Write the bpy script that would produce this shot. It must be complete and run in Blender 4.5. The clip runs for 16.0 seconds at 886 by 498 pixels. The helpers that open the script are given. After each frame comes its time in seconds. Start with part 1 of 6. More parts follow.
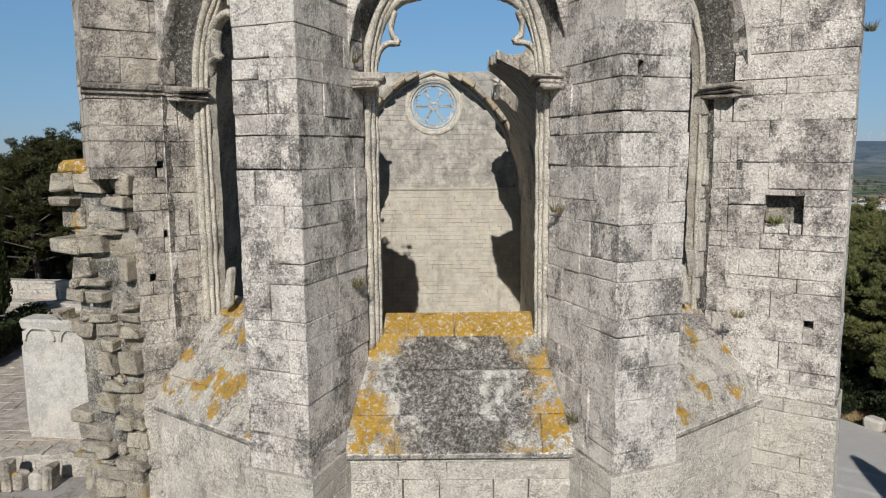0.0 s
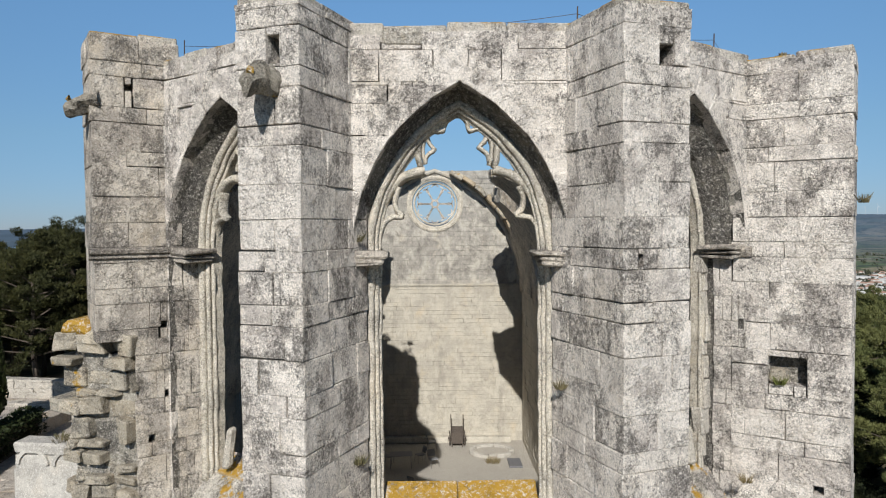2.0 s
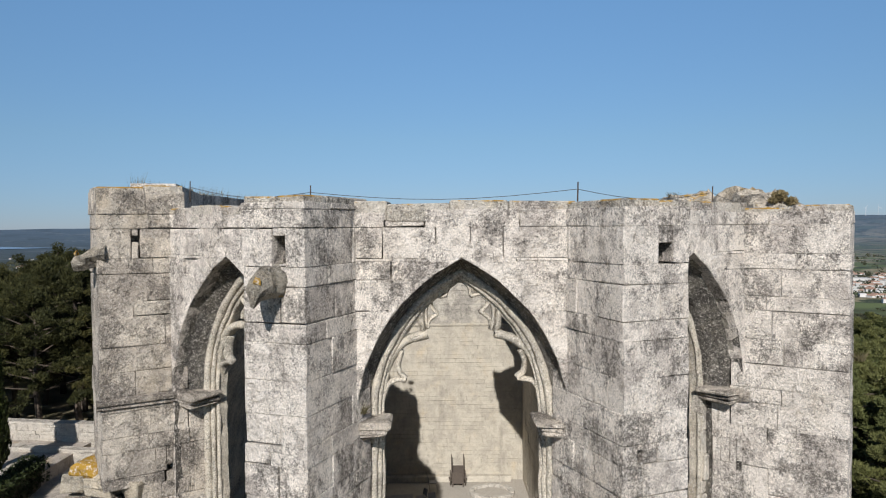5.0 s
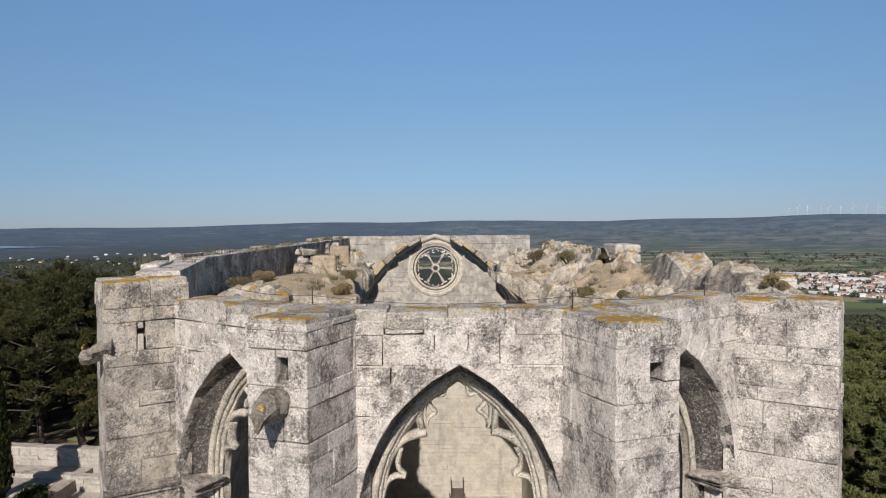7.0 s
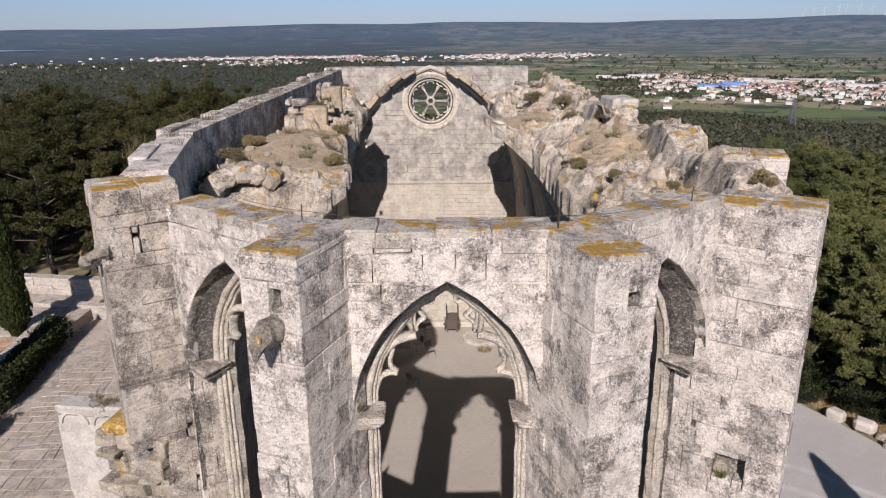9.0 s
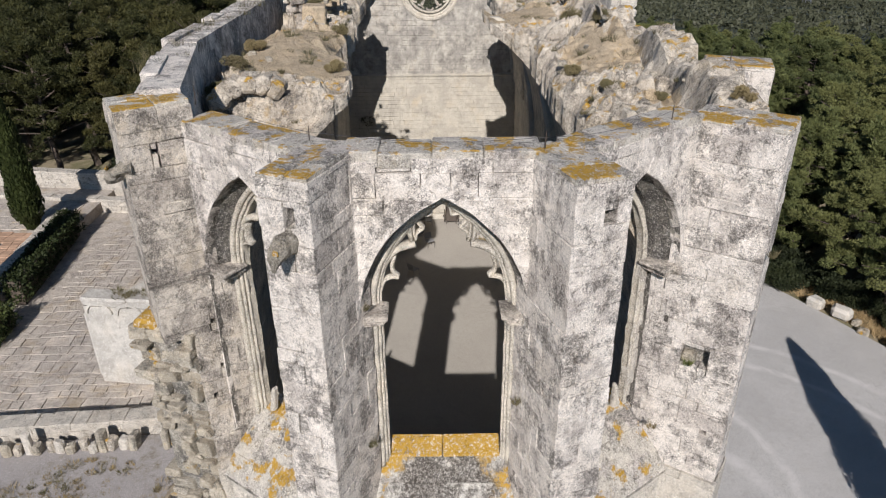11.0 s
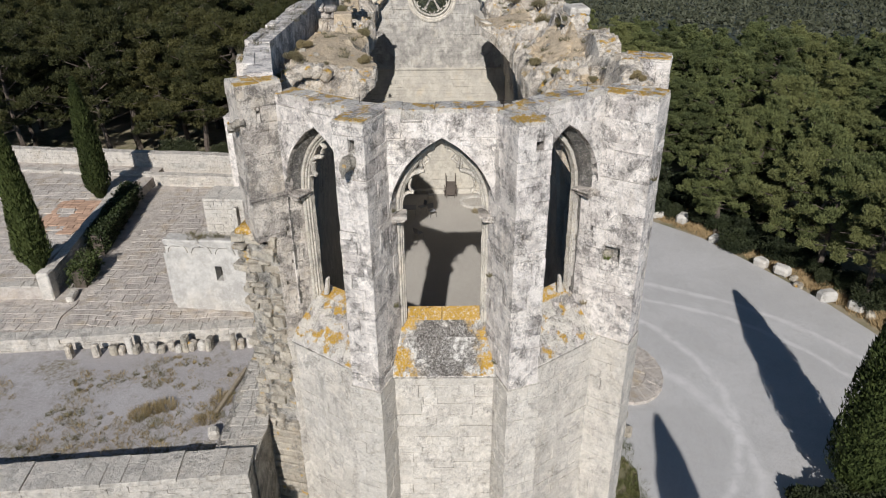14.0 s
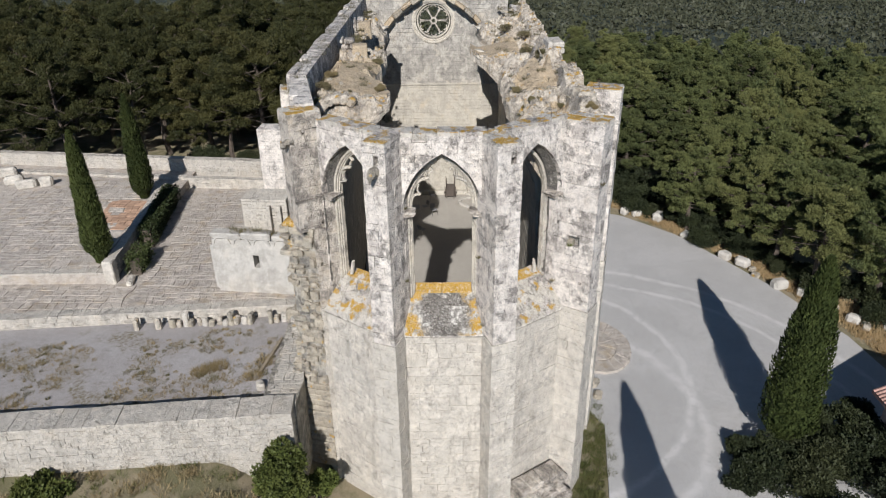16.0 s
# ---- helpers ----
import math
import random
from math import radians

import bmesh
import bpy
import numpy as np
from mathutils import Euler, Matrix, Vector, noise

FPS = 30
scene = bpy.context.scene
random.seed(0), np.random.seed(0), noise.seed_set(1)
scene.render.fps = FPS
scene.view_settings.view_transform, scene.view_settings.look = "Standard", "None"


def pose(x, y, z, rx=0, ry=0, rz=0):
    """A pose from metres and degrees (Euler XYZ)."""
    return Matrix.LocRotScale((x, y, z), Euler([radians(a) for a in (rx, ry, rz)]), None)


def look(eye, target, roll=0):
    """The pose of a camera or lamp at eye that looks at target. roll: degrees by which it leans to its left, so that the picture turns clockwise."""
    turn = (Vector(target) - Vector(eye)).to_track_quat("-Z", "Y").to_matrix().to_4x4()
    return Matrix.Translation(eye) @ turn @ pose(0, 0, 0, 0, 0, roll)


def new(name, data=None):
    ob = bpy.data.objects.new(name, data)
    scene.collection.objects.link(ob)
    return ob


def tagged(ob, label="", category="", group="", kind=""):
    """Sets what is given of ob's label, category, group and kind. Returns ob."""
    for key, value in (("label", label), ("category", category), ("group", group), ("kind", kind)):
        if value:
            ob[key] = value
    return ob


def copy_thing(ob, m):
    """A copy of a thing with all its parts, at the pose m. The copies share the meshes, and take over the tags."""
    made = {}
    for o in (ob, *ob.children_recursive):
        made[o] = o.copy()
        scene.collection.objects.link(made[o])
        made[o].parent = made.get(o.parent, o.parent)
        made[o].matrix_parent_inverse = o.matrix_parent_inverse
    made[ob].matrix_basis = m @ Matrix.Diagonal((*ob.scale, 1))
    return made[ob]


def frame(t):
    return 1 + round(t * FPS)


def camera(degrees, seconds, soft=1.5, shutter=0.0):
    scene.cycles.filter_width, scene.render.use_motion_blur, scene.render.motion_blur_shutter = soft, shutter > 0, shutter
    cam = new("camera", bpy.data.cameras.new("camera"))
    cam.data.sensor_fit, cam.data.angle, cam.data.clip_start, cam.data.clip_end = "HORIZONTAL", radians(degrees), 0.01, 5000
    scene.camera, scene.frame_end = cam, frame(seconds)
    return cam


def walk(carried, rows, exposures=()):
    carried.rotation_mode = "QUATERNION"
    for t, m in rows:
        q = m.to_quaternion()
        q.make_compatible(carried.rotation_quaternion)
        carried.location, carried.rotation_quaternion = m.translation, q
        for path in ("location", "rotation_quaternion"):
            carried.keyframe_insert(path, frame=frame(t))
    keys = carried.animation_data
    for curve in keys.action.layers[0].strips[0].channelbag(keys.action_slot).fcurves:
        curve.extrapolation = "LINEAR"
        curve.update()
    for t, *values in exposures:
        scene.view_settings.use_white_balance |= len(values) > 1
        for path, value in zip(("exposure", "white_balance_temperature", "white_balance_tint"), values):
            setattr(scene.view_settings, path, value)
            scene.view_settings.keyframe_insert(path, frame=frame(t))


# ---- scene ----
cam = camera(64.9, 16.0, soft=1.1)
METRES, EYE, TILT, LEAN, TURN = 22.0, 13.2, 0.0, 0.0, -0.2
ROWS = [
    (0.0, 0.0, 0.0, 0.0, -0.06, -7.81, 0.46),
    (0.5, -0.0021, 0.0035, 0.017, -0.02, -3.5, 0.46),
    (1.0, -0.0023, 0.0042, 0.0342, -0.03, -1.87, 0.46),
    (1.5, -0.0012, 0.0052, 0.0503, -0.04, -1.86, 0.46),
    (2.0, -0.001, 0.0037, 0.0638, -0.02, -1.88, 0.47),
    (2.5, -0.0024, 0.0006, 0.0816, -0.03, -1.9, 0.46),
    (3.0, -0.0021, -0.0016, 0.0999, -0.01, -1.88, 0.47),
    (3.5, -0.0034, -0.0024, 0.1178, -0.0, -1.88, 0.46),
    (4.0, -0.0029, 0.0023, 0.1357, -0.0, -1.83, 0.45),
    (6.5, -0.0003, -0.0072, 0.223, 0.02, -1.98, 0.4),
    (7.0, -0.0, -0.0095, 0.24, 0.01, -1.98, 0.42),
    (7.5, 0.0009, -0.0113, 0.2572, -0.02, -2.49, 0.41),
    (8.0, 0.0032, -0.0103, 0.2745, -0.07, -5.59, 0.38),
    (8.5, 0.0054, -0.0055, 0.2925, -0.13, -11.14, 0.39),
    (9.0, 0.007, -0.0007, 0.3112, -0.17, -17.72, 0.4),
    (9.5, 0.0068, -0.0, 0.3282, -0.17, -24.34, 0.41),
    (12.0, 0.0123, -0.1134, 0.3521, -0.12, -27.31, 0.48),
    (12.5, 0.0122, -0.1695, 0.3577, -0.1, -27.31, 0.5),
    (13.0, 0.0125, -0.2315, 0.3711, -0.08, -27.31, 0.51),
    (13.5, 0.0129, -0.297, 0.3913, -0.07, -27.32, 0.51),
    (14.0, 0.0133, -0.3645, 0.4132, -0.05, -27.32, 0.55),
    (14.5, 0.0146, -0.4323, 0.4373, -0.04, -27.32, 0.57),
    (15.0, 0.0158, -0.4987, 0.4656, -0.02, -27.3, 0.58),
    (15.5, 0.0158, -0.5634, 0.4955, -0.0, -27.29, 0.59),
    (16.0, 0.0161, -0.6273, 0.5259, 0.02, -27.29, 0.59),
]
EXPOSURES = [(0.0, -0.13, 6450, 10), (3.0, 0.03, 6400, 9), (6.5, -0.07, 6650, 14), (8.0, -0.01, 6760, 18), (9.0, 0.09, 6680, 22), (9.7, 0.10, 6620, 20), (12.0, 0.03, 6300, 12), (16.0, 0.02, 6250, 12)]
walk(cam, [(t, pose(0, 0, EYE, TILT, LEAN, TURN) @ pose(METRES * x, METRES * y, METRES * z, 90 + pitch, roll, yaw)) for t, x, y, z, yaw, pitch, roll in ROWS], EXPOSURES)

# ---- world, sun ----
SUN_EL, SUN_AZ = radians(32.8), radians(4.8)      # azimuth from -y towards -x
SUN_DIR = Vector((-math.sin(SUN_AZ) * math.cos(SUN_EL), -math.cos(SUN_AZ) * math.cos(SUN_EL), math.sin(SUN_EL)))
world = bpy.data.worlds.new("world")
scene.world = world
world.use_nodes = True
wt = world.node_tree
sky = wt.nodes.new("ShaderNodeTexSky")
sky.sky_type, sky.sun_disc = "NISHITA", False
sky.sun_elevation, sky.sun_rotation = SUN_EL, math.atan2(SUN_DIR.x, SUN_DIR.y)
sky.altitude, sky.air_density, sky.dust_density, sky.ozone_density = 600, 0.75, 0.0, 2.5
wt.nodes["Background"].inputs["Strength"].default_value = 0.115
# the air's haze evens out the sky between horizon and height
coord, height, rise = wt.nodes.new("ShaderNodeTexCoord"), wt.nodes.new("ShaderNodeSeparateXYZ"), wt.nodes.new("ShaderNodeValToRGB")
rise.color_ramp.elements[0].position, rise.color_ramp.elements[0].color = 0.0, (0.305, 0.36, 0.51, 1)
rise.color_ramp.elements[1].position, rise.color_ramp.elements[1].color = 0.6, (0.60, 0.57, 0.515, 1)
mid = rise.color_ramp.elements.new(0.12)
mid.color = (0.60, 0.69, 0.69, 1)
high = rise.color_ramp.elements.new(0.30)
high.color = (0.92, 1.13, 1.12, 1)
tint = wt.nodes.new("ShaderNodeMix")
tint.data_type, tint.blend_type = "RGBA", "MULTIPLY"
tint.inputs["Factor"].default_value = 1.0
wt.links.new(coord.outputs["Generated"], height.inputs[0])
wt.links.new(height.outputs[2], rise.inputs[0])
wt.links.new(rise.outputs[0], tint.inputs[7])
wt.links.new(sky.outputs[0], tint.inputs[6])
wt.links.new(tint.outputs[2], wt.nodes["Background"].inputs["Color"])
sun = new("sun", bpy.data.lights.new("sun", "SUN"))
sun.data.energy, sun.data.angle, sun.data.color = 5.5, radians(0.53), (1.0, 0.965, 0.91)
sun.matrix_world = look(SUN_DIR * 60, (0, 0, 0))


# ---- materials ----
class Mat:
    """A node material built step by step."""
    def __init__(self, name, rough=0.9, metal=0.0, spec=0.25):
        self.m = bpy.data.materials.new(name)
        self.m.use_nodes = True
        self.t = self.m.node_tree
        self.b = self.t.nodes["Principled BSDF"]
        self.b.inputs["Roughness"].default_value = rough
        self.b.inputs["Metallic"].default_value = metal
        self.b.inputs["Specular IOR Level"].default_value = spec
        self.geo = self.t.nodes.new("ShaderNodeNewGeometry")
        self.obj = self.t.nodes.new("ShaderNodeObjectInfo")
        self.col = None

    def node(self, kind, **kw):
        return self.t.nodes.new(kind)

    def link(self, a, b):
        self.t.links.new(a, b)

    def pos(self, scale=(1, 1, 1)):
        n = self.node("ShaderNodeVectorMath")
        n.operation = "MULTIPLY"
        self.link(self.geo.outputs["Position"], n.inputs[0])
        n.inputs[1].default_value = scale
        return n.outputs[0]

    def noise(self, scale, detail=5, rough=0.6, stretch=(1, 1, 1), distort=0.0):
        n = self.node("ShaderNodeTexNoise")
        n.inputs["Scale"].default_value, n.inputs["Detail"].default_value = scale, detail
        n.inputs["Roughness"].default_value, n.inputs["Distortion"].default_value = rough, distort
        self.link(self.pos(stretch), n.inputs["Vector"])
        return n.outputs["Fac"]

    def voronoi(self, scale, stretch=(1, 1, 1), color=False, feature="F1"):
        n = self.node("ShaderNodeTexVoronoi")
        n.feature = feature
        n.inputs["Scale"].default_value = scale
        self.link(self.pos(stretch), n.inputs["Vector"])
        return n.outputs["Color"] if color else n.outputs["Distance"]

    def ramp(self, fac, lo, hi, a=0.0, b=1.0):
        n = self.node("ShaderNodeMapRange")
        n.interpolation_type = "SMOOTHSTEP"
        for i, v in ((1, lo), (2, hi), (3, a), (4, b)):
            n.inputs[i].default_value = v
        self.link(fac, n.inputs[0])
        return n.outputs[0]

    def split_x(self):
        n = self.node("ShaderNodeSeparateXYZ")
        self.link(self.geo.outputs["Position"], n.inputs[0])
        return n.outputs[0]

    def math(self, op, a, b):
        n = self.node("ShaderNodeMath")
        n.operation = op
        for i, v in ((0, a), (1, b)):
            if isinstance(v, (int, float)):
                n.inputs[i].default_value = v
            else:
                self.link(v, n.inputs[i])
        return n.outputs[0]

    def mix(self, fac, color, mode="MIX"):
        """Lays color over what is there, by fac."""
        if self.col is None:
            n = self.node("ShaderNodeRGB")
            n.outputs[0].default_value = (*color, 1)
            self.col = n.outputs[0]
            return self
        n = self.node("ShaderNodeMix")
        n.data_type, n.blend_type = "RGBA", mode
        if isinstance(fac, (int, float)):
            n.inputs["Factor"].default_value = fac
        else:
            self.link(fac, n.inputs["Factor"])
        self.link(self.col, n.inputs[6])
        if isinstance(color, tuple):
            n.inputs[7].default_value = (*color, 1)
        else:
            self.link(color, n.inputs[7])
        self.col = n.outputs[2]
        return self

    def vary(self, amount, source=None):
        """Lighter and darker by the object's own random number, or by source."""
        n = self.node("ShaderNodeMapRange")
        n.inputs[3].default_value, n.inputs[4].default_value = 1 - amount, 1 + amount
        self.link(self.obj.outputs["Random"] if source is None else source, n.inputs[0])
        c = self.node("ShaderNodeCombineColor")
        for i in range(3):
            self.link(n.outputs[0], c.inputs[i])
        return self.mix(1.0, c.outputs[0], "MULTIPLY")

    def bump(self, height, strength=0.5, distance=0.02):
        n = self.node("ShaderNodeBump")
        n.inputs["Strength"].default_value, n.inputs["Distance"].default_value = strength, distance
        self.link(height, n.inputs["Height"])
        self.link(n.outputs[0], self.b.inputs["Normal"])
        return self

    def done(self):
        self.link(self.col, self.b.inputs["Base Color"])
        return self.m


def stone(name, light=(0.865, 0.795, 0.715), grey=(0.55, 0.495, 0.445), dark=(0.070, 0.064, 0.058), grey_at=(0.48, 0.60),
          dark_at=(0.515, 0.585), dark_most=0.82, lichen=None, vary=0.09, rust=0.25, bump=0.8, speck=0.85, centre=None, bloom=0.75, pit=0.95, grain=0.75, tops=False):
    """Weathered limestone: cream stone, grey skin, blackish crust, and orange lichen where it grows."""
    k = Mat(name, 0.95, spec=0.15)
    k.mix(0, light)
    k.mix(k.math("MULTIPLY", k.ramp(k.noise(1.1, 6, 0.6, (1, 1, 0.7)), 0.48, 0.72), rust), (0.44, 0.345, 0.225))
    own = k.math("MULTIPLY", k.math("SUBTRACT", k.obj.outputs["Random"], 0.5), 0.10 if vary else 0.0)
    k.mix(k.ramp(k.math("ADD", k.noise(1.35, 9, 0.74), own), *grey_at), grey)
    k.mix(k.ramp(k.noise(1.6, 7, 0.65, (1, 1, 0.13)), 0.54, 0.70, 0, 0.4), tuple(0.5 * c for c in grey))
    k.vary(vary)
    field = k.math("ADD", k.noise(1.9, 12, 0.80, (1, 1, 0.8)), own)
    crust = k.math("MULTIPLY", k.ramp(field, *dark_at), k.ramp(k.noise(16, 8, 0.85), 0.36, 0.56))
    if centre:
        n = k.node("ShaderNodeVectorMath")
        n.operation = "DISTANCE"
        k.link(k.geo.outputs["Position"], n.inputs[0])
        n.inputs[1].default_value = centre[:3]
        ring = k.math("ADD", n.outputs["Value"], k.math("MULTIPLY", k.noise(2.2, 6, 0.7), 0.9))
        crust = k.math("MULTIPLY", crust, k.ramp(ring, centre[3] - 0.1, centre[3] + 0.35, 1, 0))
    k.mix(k.math("MULTIPLY", crust, dark_most), dark)
    k.mix(k.math("MULTIPLY", k.ramp(k.noise(30, 8, 0.9), 0.48, 0.56, 0, speck), k.ramp(k.noise(3.2, 7, 0.75), 0.44, 0.58, 0.12, 1)), tuple(0.28 * c for c in grey))
    k.mix(k.ramp(k.noise(21, 9, 0.9), 0.53, 0.585, 0, bloom), (0.84, 0.785, 0.71))
    # weathered pinholes
    k.mix(k.math("MULTIPLY", k.ramp(k.noise(24, 7, 0.8), 0.605, 0.65, 0, pit), k.ramp(k.noise(2.4, 5, 0.7), 0.40, 0.56, 0.15, 1)), (0.05, 0.045, 0.04))
    # fine weathered grain, darkest where the crust grows
    fine = k.noise(46, 7, 0.84)
    k.mix(k.math("MULTIPLY", k.ramp(fine, 0.42, 0.495, grain, 0), k.ramp(field, 0.44, 0.55, 0.14, 1)), tuple(0.16 * c for c in grey))
    k.vary(0.20 * min(1.0, grain / 0.75), k.ramp(fine, 0.36, 0.64))
    if lichen:
        patch = k.math("MULTIPLY", k.ramp(k.noise(1.9, 8, 0.68), *lichen), k.ramp(k.noise(17, 7, 0.8), 0.38, 0.50))
        if centre:
            patch = k.math("MULTIPLY", patch, k.ramp(ring, centre[3] - 0.15, centre[3] + 0.2))
        if tops:
            # it grows on faces that look up to the sky
            up = k.node("ShaderNodeSeparateXYZ")
            k.link(k.geo.outputs["True Normal"], up.inputs[0])
            patch = k.math("MULTIPLY", patch, k.ramp(up.outputs[2], 0.15, 0.7, 0.10, 1))
        k.mix(patch, (0.44, 0.255, 0.035))
        k.mix(k.math("MULTIPLY", patch, k.ramp(k.noise(40, 4, 0.8), 0.5, 0.66, 0, 0.7)), (0.56, 0.40, 0.12))
    pits = k.math("ADD", k.noise(6, 12, 0.74), k.math("MULTIPLY", k.ramp(k.noise(5, 8, 0.7), 0.52, 0.66), -0.35))
    k.bump(k.math("ADD", pits, k.math("MULTIPLY", fine, 0.20)), bump, 0.13)
    return k.done()


M_STONE = stone("weathered_limestone")
M_DARKSTONE = stone("grey_crusted_limestone", light=(0.70, 0.63, 0.54), grey=(0.44, 0.39, 0.335), grey_at=(0.45, 0.57), dark_at=(0.50, 0.57), dark_most=0.75, rust=0.55, bloom=0.5)
M_CARVED = stone("dark_weathered_carving", light=(0.38, 0.345, 0.285), grey=(0.22, 0.20, 0.165), dark_at=(0.48, 0.57), rust=0.4, lichen=(0.63, 0.69), bloom=0.3)
# soffit stone: black crust, and a base colour darkened for the arch's shade
M_SOFFIT = stone("shade_dark_crusted_soffit_stone", light=(0.26, 0.24, 0.205), grey=(0.17, 0.16, 0.145), dark_at=(0.42, 0.56), rust=0.3)
M_MOULD = stone("pale_brown_carved_stone", light=(0.60, 0.545, 0.45), grey=(0.42, 0.385, 0.325), dark_at=(0.55, 0.66), rust=0.4, bump=0.5)
M_PALE = stone("pale_washed_limestone", light=(0.635, 0.585, 0.505), grey=(0.52, 0.475, 0.41), dark_at=(0.55, 0.65), dark_most=0.6, rust=0.2, speck=0.5, bump=0.7, vary=0.17)
M_WALL = stone("garden_wall_stone", light=(0.59, 0.54, 0.465), grey=(0.45, 0.415, 0.36), dark_at=(0.55, 0.66), dark_most=0.6, rust=0.3, speck=0.5, vary=0.15)
M_TOP = stone("lichen_capped_limestone", light=(0.62, 0.575, 0.50), lichen=(0.515, 0.565), tops=True)
M_EDGE = stone("orange_edged_limestone", light=(0.64, 0.595, 0.52), lichen=(0.43, 0.485), tops=True)
M_SILL = stone("orange_lichen_sill", lichen=(0.36, 0.42))
M_APRON = stone("black_crust_apron", light=(0.66, 0.63, 0.57), grey=(0.38, 0.35, 0.31), dark=(0.055, 0.045, 0.037), dark_at=(0.43, 0.49), dark_most=0.95, lichen=(0.465, 0.525), centre=(0.25, 9.45, 9.85, 1.5), bloom=0.45, rust=0.5)
M_SIDEAPRON = stone("patchy_lichen_apron", light=(0.60, 0.555, 0.475), lichen=(0.545, 0.60))
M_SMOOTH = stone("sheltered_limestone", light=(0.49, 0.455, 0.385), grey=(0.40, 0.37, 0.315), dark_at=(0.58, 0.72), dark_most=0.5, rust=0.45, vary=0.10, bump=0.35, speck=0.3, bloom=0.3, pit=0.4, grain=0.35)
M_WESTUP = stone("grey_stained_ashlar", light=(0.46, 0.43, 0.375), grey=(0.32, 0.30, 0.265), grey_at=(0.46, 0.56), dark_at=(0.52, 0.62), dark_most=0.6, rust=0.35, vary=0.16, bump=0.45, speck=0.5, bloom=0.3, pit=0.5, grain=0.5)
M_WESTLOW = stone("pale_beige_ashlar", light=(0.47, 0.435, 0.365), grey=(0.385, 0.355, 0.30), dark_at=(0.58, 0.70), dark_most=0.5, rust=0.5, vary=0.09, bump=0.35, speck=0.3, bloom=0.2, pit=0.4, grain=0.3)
M_HEAP = stone("pale_broken_vault_stone", light=(0.64, 0.57, 0.47), grey=(0.46, 0.40, 0.325), dark_at=(0.52, 0.61), dark_most=0.85, rust=0.75, lichen=(0.555, 0.61), bloom=0.4, tops=True)
M_CORE = stone("recessed_mortar", light=(0.44, 0.405, 0.34), grey=(0.30, 0.28, 0.245), dark_at=(0.46, 0.58), vary=0.0, bump=0.9)
M_RUBBLE = stone("broken_rubble", light=(0.50, 0.44, 0.345), grey=(0.36, 0.325, 0.265), dark_at=(0.52, 0.61), dark_most=0.75, vary=0.22, rust=0.5, lichen=(0.60, 0.66), speck=0.5, bloom=0.35)
M_DIRT = stone("sandy_vault_fill", light=(0.54, 0.43, 0.295), grey=(0.46, 0.375, 0.265), dark_at=(0.58, 0.68), dark_most=0.6, rust=0.6, lichen=(0.62, 0.68), bloom=0.12, speck=0.3, pit=0.4)
M_PLASTER = stone("whitewashed_plaster", light=(0.47, 0.445, 0.40), grey=(0.36, 0.34, 0.305), dark_at=(0.66, 0.8), dark_most=0.4, rust=0.25, vary=0.03, bump=0.3, speck=0.3, grain=0.35)
M_PAVE = stone("paving_flags", light=(0.54, 0.48, 0.415), grey=(0.41, 0.365, 0.32), dark_at=(0.54, 0.66), dark_most=0.65, vary=0.22, rust=0.8, bump=0.6, speck=0.5, bloom=0.4)


def plain(name, color, rough=0.8, spread=0.15, scale=9, metal=0.0, bump=0.2, vary=0.0):
    k = Mat(name, rough, metal)
    k.mix(0, color)
    k.mix(k.ramp(k.noise(scale, 6, 0.7), 0.35, 0.7), tuple(c * (1 - 2 * spread) for c in color))
    k.mix(k.ramp(k.noise(scale * 5, 4, 0.7), 0.55, 0.75, 0, 0.7), tuple(min(1, c * (1 + spread)) for c in color))
    if vary:
        k.vary(vary)
    k.bump(k.noise(scale * 6, 5, 0.7), bump, 0.02)
    return k.done()


def gravel(name, a, b, c, grass=None, tracks=()):
    k = Mat(name, 0.95)
    k.mix(0, a)
    k.mix(k.ramp(k.noise(0.22, 6, 0.65), 0.4, 0.62), b)
    k.mix(k.ramp(k.noise(3.0, 7, 0.75), 0.48, 0.72, 0, 0.7), c)
    k.mix(k.ramp(k.noise(34, 4, 0.8), 0.50, 0.64, 0, 0.75), tuple(0.5 * v for v in a))
    k.mix(k.ramp(k.noise(13, 5, 0.85), 0.52, 0.63, 0, 0.6), tuple(0.6 * v for v in a))
    k.mix(k.ramp(k.noise(30, 4, 0.85), 0.54, 0.66, 0, 0.85), tuple(min(1, 1.65 * v) for v in a))
    if grass:
        k.mix(k.math("MULTIPLY", k.ramp(k.noise(0.35, 6, 0.7), 0.52, 0.66), k.ramp(k.noise(6, 6, 0.8), 0.4, 0.6)), grass)
    for x, y, rad, wide in tracks:
        n = k.node("ShaderNodeVectorMath")
        n.operation = "DISTANCE"
        k.link(k.geo.outputs["Position"], n.inputs[0])
        n.inputs[1].default_value = (x, y, -0.8)
        off = k.math("ABSOLUTE", k.math("SUBTRACT", k.math("ADD", n.outputs["Value"], k.math("MULTIPLY", k.noise(0.25, 3), 1.2)), rad + 0.6), 0)
        k.mix(k.math("MULTIPLY", k.ramp(off, 0, wide, 0.6, 0), k.ramp(k.noise(1.5, 6, 0.7), 0.3, 0.6)), tuple(1.3 * v for v in b))
    k.bump(k.noise(45, 6, 0.8), 0.6, 0.03)
    return k.done()


